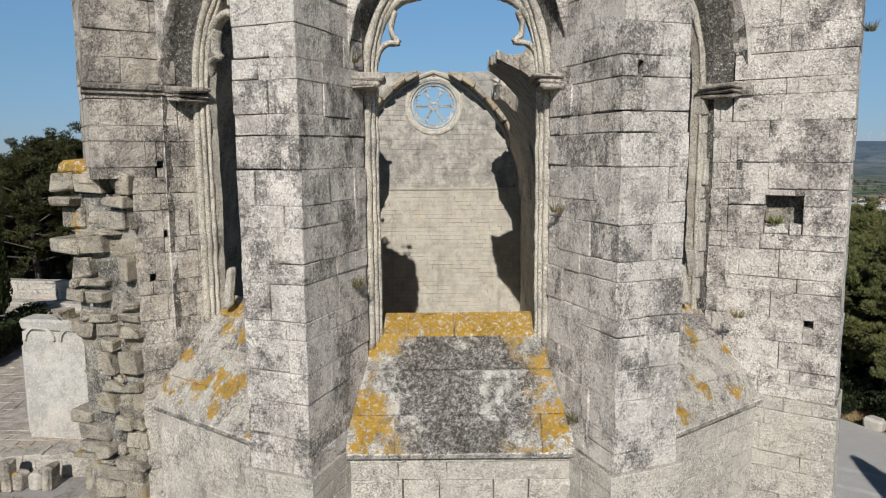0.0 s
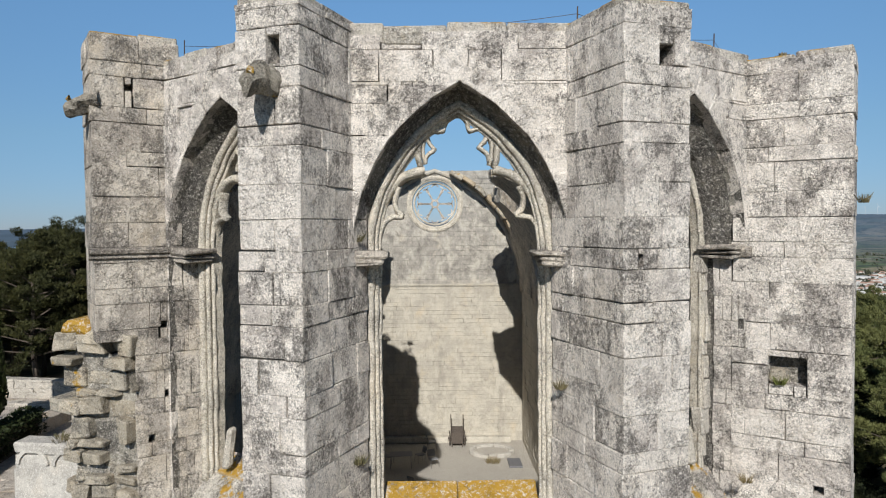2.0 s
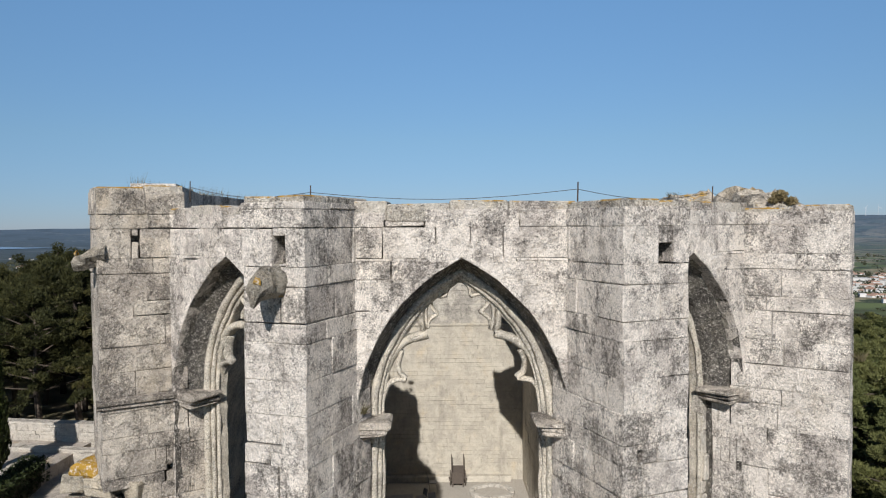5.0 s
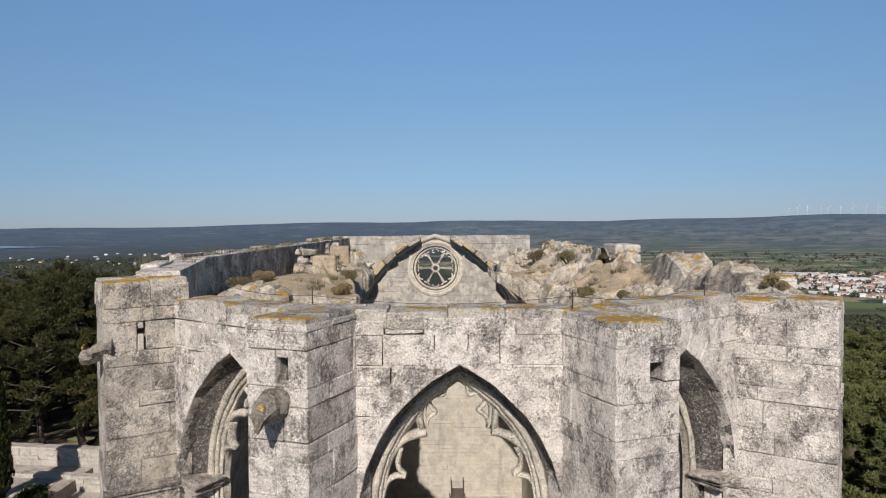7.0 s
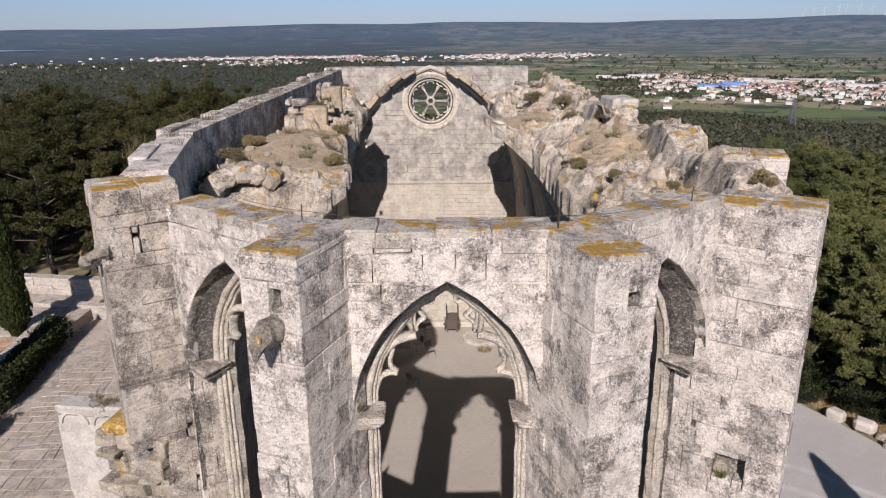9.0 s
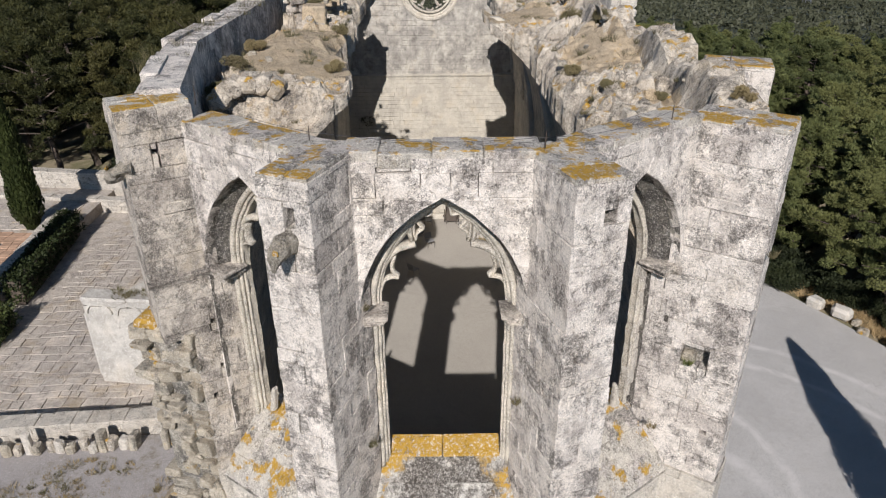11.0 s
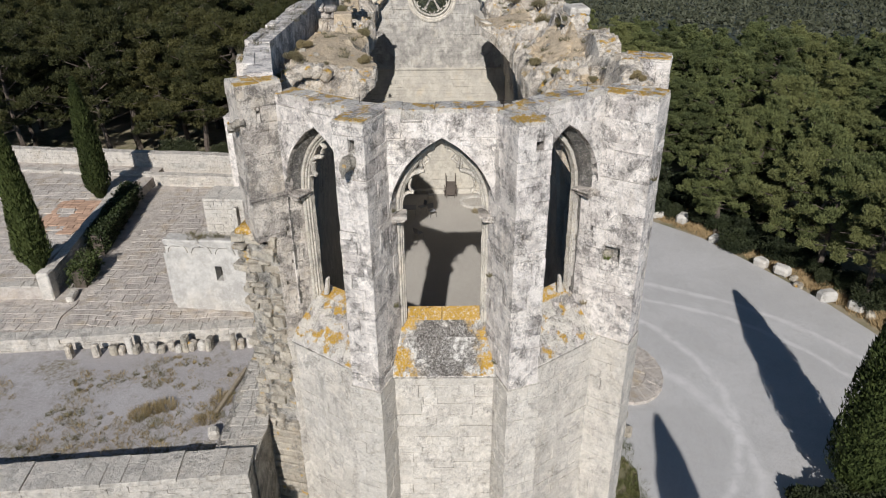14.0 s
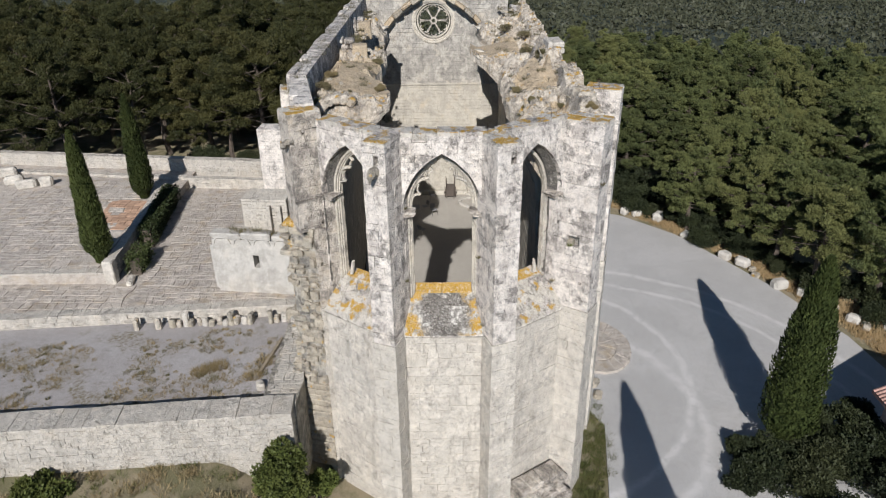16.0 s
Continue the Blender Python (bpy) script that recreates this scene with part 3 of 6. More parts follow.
def apse_wall(name, fr, half, w, seed, label, rise=2.28, holes=()):
    """One side of the apse: coursed stone round a tall pointed window that has lost its glass."""
    wall = empty(name, label, "wall", "structure")
    gap = pointed(w, SPRING, rise)
    masonry(wall, fr, -half, half, 10.2, TOP - 0.08, M_STONE, 0.74, gap, seed, most=200, top=rag(seed), holes=holes, apex=SPRING + rise)
    masonry(wall, fr, -half, half, -2.0, LEDGE - 0.1, M_PALE, 1.4, None, seed + 1, proud=0.36, most=160)
    # steep weathered slope below the sill
    def slope(z):
        return 0.44 - 1.04 * (z - LEDGE) / (10.56 - LEDGE)
    low, high = LEDGE - 0.1, 10.54
    g = Geo()
    g.add([fr.at(u, n, z) for z, d in ((low, slope(low) - 0.03), (high, slope(high) - 0.03)) for n in (d, -0.95) for u in (-half, half)], BOX_FACES)
    g.ob("core", M_CORE, wall)
    r = random.Random(seed)
    for z0, z1 in ((LEDGE - 0.04, LEDGE + 0.38), (LEDGE + 0.38, LEDGE + 0.9), (LEDGE + 0.9, 10.54)):
        cuts = split(-half, half, r, 0.6, 1.1)
        for s, e in zip(cuts, cuts[1:]):
            j = 0.003
            q = [fr.at(u, n, z) for z in (z0 + j, z1 - j) for n in (slope(z), slope(z) - 0.3) for u in (s + j, e - j)]
            mesh_ob("apron_stone", block_verts(q, 0.008, 0.006), BLOCK_FACES, M_APRON if fr is F_MID else M_SIDEAPRON, wall)
    wi = w - 0.33
    cuts = [-wi, -0.15 + 0.1 * (seed % 3), wi]
    for s, e in zip(cuts, cuts[1:]):
        q = [fr.at(u, n, z) for k in (0, 1) for n, z in ((-0.58, 10.36 if k == 0 else 10.56), (-0.95, 10.50 if k == 0 else SILL)) for u in (s + 0.004, e - 0.004)]
        mesh_ob("sill_stone", block_verts(q, 0.02, 0.008), BLOCK_FACES, M_SILL if fr is F_MID else M_EDGE, wall, "sill stone covered in orange lichen")
    v, f = sweep(fr, [(-half, LEDGE - 0.09), (half, LEDGE - 0.09)], [(-0.05, 0.34), (0.04, 0.34), (0.05, 0.45), (0.0, 0.47), (-0.03, 0.40)])
    mesh_ob("drip_ledge", v, f, M_STONE, wall)
    # voussoirs: a ring of stones round the arch head
    R = (rise ** 2 + w ** 2) / (2 * w)
    top = math.degrees(math.asin(rise / R))
    for side in (-1, 1):
        n = 7
        for i in range(n):
            a0, a1 = radians(top * i / n), radians(top * (i + 1) / n - 0.35)
            thick = 0.30 + 0.05 * ((i + seed) % 2)
            q = []
            for a in (a0, a1):
                for nn in (0.006, -0.55):
                    for rr in (R, R + thick):
                        u = side * (R * 0 + rr * math.cos(a) - (R - w))
                        u = max(0.004, u) if side > 0 else min(-0.004, u)
                        q.append(fr.at(u, nn, SPRING + rr * math.sin(a)))
            if side < 0:
                q = [q[k ^ 1] for k in range(8)]
            v = block_verts(q, 0.014, 0.006)
            if min(abs(half), 1) and SPRING + (R + thick) * math.sin(a1) < TOP - 0.1:
                mesh_ob("voussoir", v, BLOCK_FACES, M_STONE, wall)
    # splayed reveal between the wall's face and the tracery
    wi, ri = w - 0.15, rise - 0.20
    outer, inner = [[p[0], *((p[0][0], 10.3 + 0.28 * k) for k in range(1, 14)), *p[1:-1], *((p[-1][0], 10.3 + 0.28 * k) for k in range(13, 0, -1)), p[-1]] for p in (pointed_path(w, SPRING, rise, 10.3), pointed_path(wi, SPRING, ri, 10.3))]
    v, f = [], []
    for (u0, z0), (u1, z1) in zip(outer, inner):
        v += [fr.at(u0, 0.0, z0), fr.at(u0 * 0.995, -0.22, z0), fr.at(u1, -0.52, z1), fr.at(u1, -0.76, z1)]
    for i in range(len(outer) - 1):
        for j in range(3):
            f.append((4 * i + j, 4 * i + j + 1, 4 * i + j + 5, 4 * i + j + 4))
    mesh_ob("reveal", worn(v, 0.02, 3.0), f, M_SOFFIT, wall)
    # moulded jambs and arch: three rolls side by side
    for off, dep, r in ((0.0, -0.50, 0.06), (0.075, -0.56, 0.04), (0.12, -0.63, 0.035)):
        prof = [(r * math.cos(2 * math.pi * k / 8), dep + r * math.sin(2 * math.pi * k / 8)) for k in range(8)]
        pth = pointed_path(wi - 0.03 - off, SPRING, ri - off - 0.02, 10.4)
        if fr is F_RIGHT and off < 0.1:
            continue
        v, f = sweep(fr, jamb_steps(pth), prof)
        mesh_ob("moulding", worn(worn(v, 0.022, 4.5, seed), 0.010, 15, seed), f, M_MOULD, wall, smooth=True)
    prof = [(-0.035, -0.62), (0.05, -0.60), (0.05, -0.80), (-0.035, -0.80)]
    v, f = sweep(fr, jamb_steps(pointed_path(wi - 0.13, SPRING, ri - 0.11, 10.4)), prof)
    mesh_ob("tracery_frame", worn(v, 0.03, 4.0, seed), f, M_MOULD, wall)
    for side in (-1, 1):
        # capital: a stack of stepped bands
        g = Geo()
        c = side * (w - 0.19)
        for z, h, o in ((SPRING - 0.20, 0.06, 0.16), (SPRING - 0.14, 0.07, 0.20), (SPRING - 0.07, 0.09, 0.27)):
            g.add(block_verts(hexa(fr, c - o, c + o, c - o, c + o, -0.62, -0.10 + o * 0.35, z, z + h), 0.028, 0.03), BLOCK_FACES)
        g.ob("capital", M_DARKSTONE, wall)
    # what is left of the tracery
    sc = w / 1.45
    ring = lambda a0, a1, r=0.585: [(-0.02 + r * math.cos(radians(a)), 15.68 + r * math.sin(radians(a))) for a in range(a0, a1 + 1, 12)]
    cusp = lambda a, dip, wide: [(-0.02 + q * math.cos(radians(b)), 15.68 + q * math.sin(radians(b))) for b, q in ((a - wide, 0.49), (a - 0.55 * wide, 0.43), (a - 0.12 * wide, 0.49 - dip), (a + 0.12 * wide, 0.49 - dip), (a + 0.55 * wide, 0.43), (a + wide, 0.49))]
    lower = [([(-1.21, 14.30), (-1.19, 14.60), (-1.10, 14.90), (-0.94, 15.19), (-0.72, 15.34), (-0.49, 15.40)], 0.072),
             ([(-0.86, 15.17), (-0.91, 14.99), (-0.90, 14.84), (-0.80, 14.75)], 0.040),
             ([(-0.80, 14.75), (-0.98, 14.72), (-1.09, 14.62), (-1.16, 14.42)], 0.040)]
    bars = lower + [([(-u, z) for u, z in p], r) for p, r in lower]
    bars += [(ring(-26, 206, 0.575), 0.045), (ring(-26, 206, 0.495), 0.032)]
    bars += [(cusp(a, d, 25), 0.034) for a, d in ((176, 0.15), (126, 0.13), (58, 0.15), (6, 0.16))]
    bars += [([(-1.02, 15.10), (-0.86, 15.45), (-0.70, 15.75), (-0.62, 15.95)], 0.035), ([(1.02, 15.10), (0.86, 15.45), (0.70, 15.75), (0.62, 15.95)], 0.035)]
    for i, (pts, r) in enumerate(bars):
        if fr is F_RIGHT and not (pts[0][0] < 0 and i < 3) or fr is F_LEFT and pts[0][0] > 0 and i > 3:
            continue
        path = [(u * sc, z) for u, z in (pts if len(pts) > 8 else smooth_path(pts))]
        prof = [(r * math.cos(2 * math.pi * k / 10), -0.68 + 0.12 * math.sin(2 * math.pi * k / 10) * (0.75 if r < 0.05 else 1.0)) for k in range(10)]
        v, f = sweep(fr, path, prof)
        mesh_ob("tracery_bar", worn(worn(v, 0.018, 6.0, seed), 0.012, 18, seed), f, M_MOULD, wall, smooth=True)
    if fr is F_RIGHT:
        # the broken jamb: its facing stones have fallen unevenly
        r = random.Random(5)
        z = 10.7
        while z < 14.0:
            h = r.uniform(0.25, 0.5)
            a = w - 0.24 - r.uniform(0.0, 0.10)
            mesh_ob("jamb_stone", block_verts(hexa(fr, a, w - 0.02, a + r.uniform(-0.06, 0.06), w - 0.02, -0.74, -0.52 - r.uniform(0, 0.08), z, z + h - 0.004), 0.02, 0.02), BLOCK_FACES, M_PALE, wall)
            z += h
    if fr is not F_MID:
        side = 1 if fr is F_RIGHT else -1
        q = hexa(fr, side * 0.72 - 0.10, side * 0.72 + 0.10, side * 0.62 - 0.03, side * 0.62 + 0.05, -0.62, -0.48, SILL - 0.12, SILL + 0.55)
        mesh_ob("tracery_stump", worn(block_verts(q, 0.04, 0.02), 0.03, 6), BLOCK_FACES, M_PALE, wall, "broken stump of a tracery shaft on the sill")
    # wall head grown over with lichen
    cuts = split(-half, half, random.Random(seed), 0.5, 0.9)
    for s, e in zip(cuts, cuts[1:]):
        h = 0.05 * noise.noise((s * 2, seed, 0.3))
        mesh_ob("coping_stone", block_verts(hexa(fr, s + 0.003, e - 0.003, s + 0.003, e - 0.003, -0.74, -0.012, TOP - 0.25, TOP + 0.02 + h), 0.02, 0.008), BLOCK_FACES, M_TOP, wall, "coping stone with orange lichen")
    return wall


apse_wall("wall_apse_middle", F_MID, 1.56, 1.45, 1, "weathered limestone apse wall with an open pointed window")
apse_wall("wall_apse_north", F_LEFT, 1.50, 1.42, 4, "weathered apse wall with broken tracery in a pointed window", 2.28)
apse_wall("wall_apse_south", F_RIGHT, 1.50, 1.42, 8, "weathered apse wall with an empty pointed window", 2.28)


def buttress(name, fr, half, depth, top, seed, label, mat, wide=0.06, holes=(), foot=None):
    b = empty(name, label, "buttress", group="apse buttresses")
    pier(b, fr, half, depth, foot or LEDGE, top - 0.06, mat, seed, 180 if foot else 240, holes=holes)
    if not foot:
        low = Frame(*(fr.o + fr.n * wide)[:2], math.degrees(math.atan2(fr.u[1], fr.u[0])))
        pier(b, low, half + wide, depth + wide, -2.0, LEDGE, M_PALE, seed + 50, 60)
    k = half - 0.014
    for s, e in ((-k, 0.05), (0.05, k)):
        for n0, n1 in ((-0.55, -0.014), (-depth, -0.55)):
            mesh_ob("coping_stone", block_verts(hexa(fr, s + 0.002, e - 0.002, s + 0.002, e - 0.002, n0, n1, top - 0.3, top + rng.uniform(0, 0.03)), 0.02, 0.008), BLOCK_FACES, M_EDGE if n1 > -0.1 else M_TOP, b, "coping stone with orange lichen")
    return b


F_B1L, F_B1R = Frame(-2.05, 8.36, -20.5), Frame(2.57, 8.37, 20.5)
b1l = buttress("buttress", F_B1L, 0.44, 1.7, 17.33, 11, "pale limestone buttress with a broken spout stone", M_STONE, holes=((0.0, 0.17, 16.52, 16.86),))
b1r = buttress("buttress", F_B1R, 0.48, 1.7, 17.25, 12, "pale limestone buttress with a drain hole near its top", M_STONE, holes=((0.02, 0.22, 16.50, 16.74), (-0.28, -0.2, 14.1, 14.25)))


def side_pier(name, x0, y0, x1, y1, thick, top, seed, label, mat, out, holes=(), foot=None):
    """A buttress seen on its flank: the flank runs from the wall at (x0, y0) to its outer end (x1, y1)."""
    a, b = (x1, y1), (x0, y0)
    if out > 0:
        a, b = b, a
    deg = math.degrees(math.atan2(b[1] - a[1], b[0] - a[0]))
    fr = Frame((a[0] + b[0]) / 2, (a[1] + b[1]) / 2, deg)
    return fr, buttress(name, fr, math.hypot(b[0] - a[0], b[1] - a[1]) / 2, thick, top, seed, label, mat, holes=holes, foot=foot)


F_B2L, b2l = side_pier("buttress", -4.22, 11.43, -5.32, 10.73, 1.0, 17.62, 21, "dark grey limestone buttress with a moulded string course", M_DARKSTONE, -1,
                        ((-0.16, -0.06, 16.75, 16.84), (0.40, 0.49, 14.38, 14.5), (0.3, 0.4, 13.0, 13.1)), foot=12.85)
F_B2F = Frame(-4.53, 11.232, math.degrees(math.atan2(0.84, 1.32)))
pier(b2l, F_B2F, 0.38, 1.0, LEDGE, 12.85, M_DARKSTONE, 23, 80, holes=((0.05, 0.13, 11.9, 12.0), (-0.2, -0.1, 11.2, 11.3)))
pier(b2l, Frame(-4.51, 11.18, math.degrees(math.atan2(0.84, 1.32))), 0.42, 1.0, -2.0, LEDGE, M_PALE, 24, 30)
F_B2R, b2r = side_pier("buttress", 4.72, 11.39, 6.14, 10.46, 1.0, 17.22, 22, "limestone buttress with a block missing in its flank", M_STONE, 1,
                        ((-0.30, 0.25, 12.05, 12.5), (-0.75, -0.66, 12.9, 13.05), (-0.72, -0.64, 15.5, 15.6), (0.35, 0.5, 10.4, 10.52)))
v, f = sweep(F_B2L, [(-0.72, 14.22), (0.66, 14.22)], [(-0.10, -0.02), (-0.07, 0.06), (-0.02, 0.05), (0.0, 0.10), (0.05, 0.11), (0.09, 0.0)])
mesh_ob("string_course", v, f, M_DARKSTONE, b2l)

for thing, x, y, deg, mat, n in ((b2l, -4.10, 11.505, 32.5, M_DARKSTONE, 25), (b2r, 4.60, 11.47, -33.2, M_STONE, 26)):
    pier(thing, Frame(x, y, deg), 0.14, 0.85, LEDGE, 14.16, mat, n, 60)
# nave walls: thick, roofless, with their tops worn
def nave_wall(name, x0, y0, x1, y1, inner, z0, z1, mat, seed, label):
    deg = math.degrees(math.atan2(y1 - y0, x1 - x0))
    w = empty(name, label, "wall", "structure")
    L = math.hypot(x1 - x0, y1 - y0)
    masonry(w, Frame((x0 + x1) / 2, (y0 + y1) / 2, deg), -L / 2, L / 2, z0, z1, mat, inner, None, seed, most=290, top=rag(seed, 0.25), lo=0.6, hi=1.2, back=M_STONE)
    return w


nave_wall("wall_nave_north_return", -6.42, 16.2, -5.36, 11.7, 0.85, 3.0, 17.72, M_STONE, 35, "thick grey limestone wall joining apse and nave")
nave_wall("wall_nave_north", -6.25, 41.8, -6.4, 16.2, 0.85, 3.0, 17.75, M_STONE, 31, "long roofless nave wall of grey limestone")
nave_wall("wall_nave_south", 6.45, 12.2, 6.3, 41.8, 0.85, -1.2, 16.95, M_STONE, 32, "long roofless nave wall of limestone beside the road")
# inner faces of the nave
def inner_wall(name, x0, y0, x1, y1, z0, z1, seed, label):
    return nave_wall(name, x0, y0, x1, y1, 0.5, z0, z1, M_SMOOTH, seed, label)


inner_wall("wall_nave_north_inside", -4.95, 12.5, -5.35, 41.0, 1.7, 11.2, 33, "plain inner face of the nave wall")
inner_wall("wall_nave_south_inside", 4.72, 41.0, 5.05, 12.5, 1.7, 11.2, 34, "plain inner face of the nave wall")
slab("floor", [(-1.4, 10.1), (1.9, 10.1), (4.7, 12.3), (5.4, 41.2), (-5.8, 41.2), (-4.2, 12.3)], 0.5, 1.9, M_FLOOR, "beige gravel floor of the roofless nave", "floor")

# west wall with the rose window
F_WEST = Frame(-0.33, 41.0, 0)
ROSE_Z, ROSE_R = 15.92, 1.50
west = empty("wall_west", "pale ashlar end wall with a rose window", "wall", "structure")


def rose_gap(z):
    h = abs(z - ROSE_Z)
    return math.sqrt(ROSE_R ** 2 - h * h) if h < ROSE_R else 0.0


low = [(1.9 + 0.25 * i, 2.15 + 0.25 * i) for i in range(37)]
fine = [(11.2 + 0.28 * i, 11.48 + 0.28 * i) for i in range(24)]
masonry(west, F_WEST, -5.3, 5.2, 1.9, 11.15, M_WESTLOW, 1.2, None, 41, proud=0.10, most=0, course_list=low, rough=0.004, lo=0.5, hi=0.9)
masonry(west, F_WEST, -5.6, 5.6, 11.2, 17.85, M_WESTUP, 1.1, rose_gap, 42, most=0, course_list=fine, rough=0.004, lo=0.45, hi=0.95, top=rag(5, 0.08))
v, f = sweep(F_WEST, [(-5.3, 11.13), (5.2, 11.13)], [(-0.08, 0.0), (-0.06, 0.14), (0.03, 0.18), (0.08, 0.0)])
mesh_ob("string_course", v, f, M_SMOOTH, west)
v, f = sweep(F_WEST, pointed_path(4.9, 11.2, 6.65, 11.2, 24), [(-0.14, 0.0), (-0.10, 0.12), (0.0, 0.16), (0.09, 0.11), (0.12, 0.0)])
mesh_ob("wall_rib", v, f, M_SMOOTH, west)
for r, w, d0, d1 in ((1.55, 0.10, 0.08, -0.4), (1.40, 0.07, 0.02, -0.5), (1.22, 0.055, -0.15, -0.5)):
    v, f = sweep(F_WEST, arc(0, ROSE_Z, r, 0, 360, 48)[:-1], [(-w, d1), (-w, d0 - 0.03), (0, d0), (w, d0 - 0.03), (w, d1)], True)
    mesh_ob("rose_ring", v, f, M_MOULD, west)
v, f = sweep(F_WEST, arc(0, ROSE_Z, 0.20, 0, 360, 24)[:-1], [(-0.06, -0.45), (-0.06, -0.2), (0.06, -0.2), (0.06, -0.45)], True)
mesh_ob("rose_hub", v, f, M_DARKSTONE, west)
for k in range(6):
    a = radians(60 * k)
    v, f = sweep(F_WEST, [(0.22 * math.cos(a), ROSE_Z + 0.22 * math.sin(a)), (0.86 * math.cos(a), ROSE_Z + 0.86 * math.sin(a))],
                 [(-0.05, -0.45), (-0.045, -0.24), (0.045, -0.24), (0.05, -0.45)])
    mesh_ob("rose_spoke", v, f, M_DARKSTONE, west)
    b = a + radians(30)
    c, s = math.cos(b), math.sin(b)
    # trefoil head of the light between two spokes
    for px, pz, r, a0, a1 in ((0.93, 0.0, 0.20, -75, 75), (0.80, 0.30, 0.19, 10, 175), (0.80, -0.30, 0.19, -175, -10)):
        pts = [(p * c - q * s, ROSE_Z + p * s + q * c) for p, q in arc(px, pz, r, a0, a1, 8)]
        v, f = sweep(F_WEST, pts, [(-0.035, -0.45), (-0.035, -0.26), (0.035, -0.26), (0.035, -0.45)])
        mesh_ob("rose_foil", v, f, M_DARKSTONE, west)


# broken vault: what still overhangs from both side walls
TORN_NORTH = [(12, 3.9), (14.2, 3.7), (14.9, 2.7), (15.6, 2.1), (16.5, 2.15), (18.5, 2.4), (20.5, 3.3), (22.5, 3.1), (24, 2.8), (26, 2.9), (27.5, 4.2), (33, 4.5), (34, 3.3), (35.5, 3.2), (36.2, 4.5), (41, 4.7)]
TORN_SOUTH = [(12, 3.5), (14, 3.35), (17, 3.0), (19, 3.2), (23.5, 3.3), (24.6, 2.1), (28, 2.0), (29, 3.5), (32, 3.6), (32.8, 3.0), (35.5, 2.9), (36.5, 4.1), (41, 4.4)]


SOUTH_HEAD = [(12, 17.4), (13, 17.65), (14, 17.8), (14.8, 17.55), (15.2, 17.35), (16.0, 17.7), (17.2, 17.85), (18.2, 17.8), (18.7, 17.45), (20.2, 17.3), (21.8, 17.35), (22.4, 17.65), (24.2, 17.75), (25, 17.4), (28, 17.45), (32, 17.65), (41, 17.6)]


def rubble_steps(x, y, scale, seed):
    """One height for each broken stone of a bed: -0.5 to 0.5."""
    return noise.noise(noise.voronoi((x * scale, y * scale, seed))[1][0] * 3.1)


def vault_height(x, y, side):
    """Top of the broken vault: height, and how sandy it is there."""
    if side < 0:
        sand = ss(16.6, 17.4, y + 0.3 * x + 1.2) * ss(23.6, 22.8, y) + 0.7 * ss(27, 28, y) * ss(31, 30, y)
        z = 16.72 + 0.34 * math.exp(-((x + 4.3) ** 2 / 1.1 + (y - 20.2) ** 2 / 7)) - 0.85 * ss(15.3, 14.8, y) + 0.16 * ss(24, 26, y)
        rough = 0.62
    else:
        sand = min(1.0, 1.3 * math.exp(-((x - 4.9) ** 2 / 1.2 + (y - 19.0) ** 2 / 3.2)) + ss(25, 26.5, y) * ss(30.5, 29, y) * ss(4.9, 4.5, x) + 0.8 * ss(13.6, 14, y) * ss(15, 14.4, y) * ss(4.6, 5.0, x))
        z = 16.55 + 0.10 * (x - 3.5) + 0.75 * math.exp(-((x - 5.45) ** 2 / 1.3 + (y - 20.4) ** 2 / 3.6)) + 0.30 * ss(22.4, 22.6, y) * ss(23.6, 23.4, y) + 0.22 * ss(30, 31.5, y)
        z += 0.30 * math.exp(-((y - 16.3) / 0.5) ** 2)
        rough = 0.70
        head = float(np.interp(y + 0.5 * noise.noise((y * 1.1, x, 2)), *zip(*SOUTH_HEAD)))
        k = ss(5.45, 5.62, x + 0.22 * noise.noise((y * 0.9, 3.3, 7)))
        z, sand, rough = z + (head - 0.16 - z) * k, sand * (1 - k), rough + (0.34 - rough) * k
    k = rough * (1 - 0.92 * min(1.0, sand))
    z += k * (0.62 * rubble_steps(x, y, 1.5, 3.0 + side) + 0.42 * rubble_steps(x, y, 3.6, 9.0 + side) + 0.10 * noise.noise((x * 6, y * 6, 1)))
    return z + 0.03 * noise.noise((x * 2.5, y * 2.1, 4)), sand


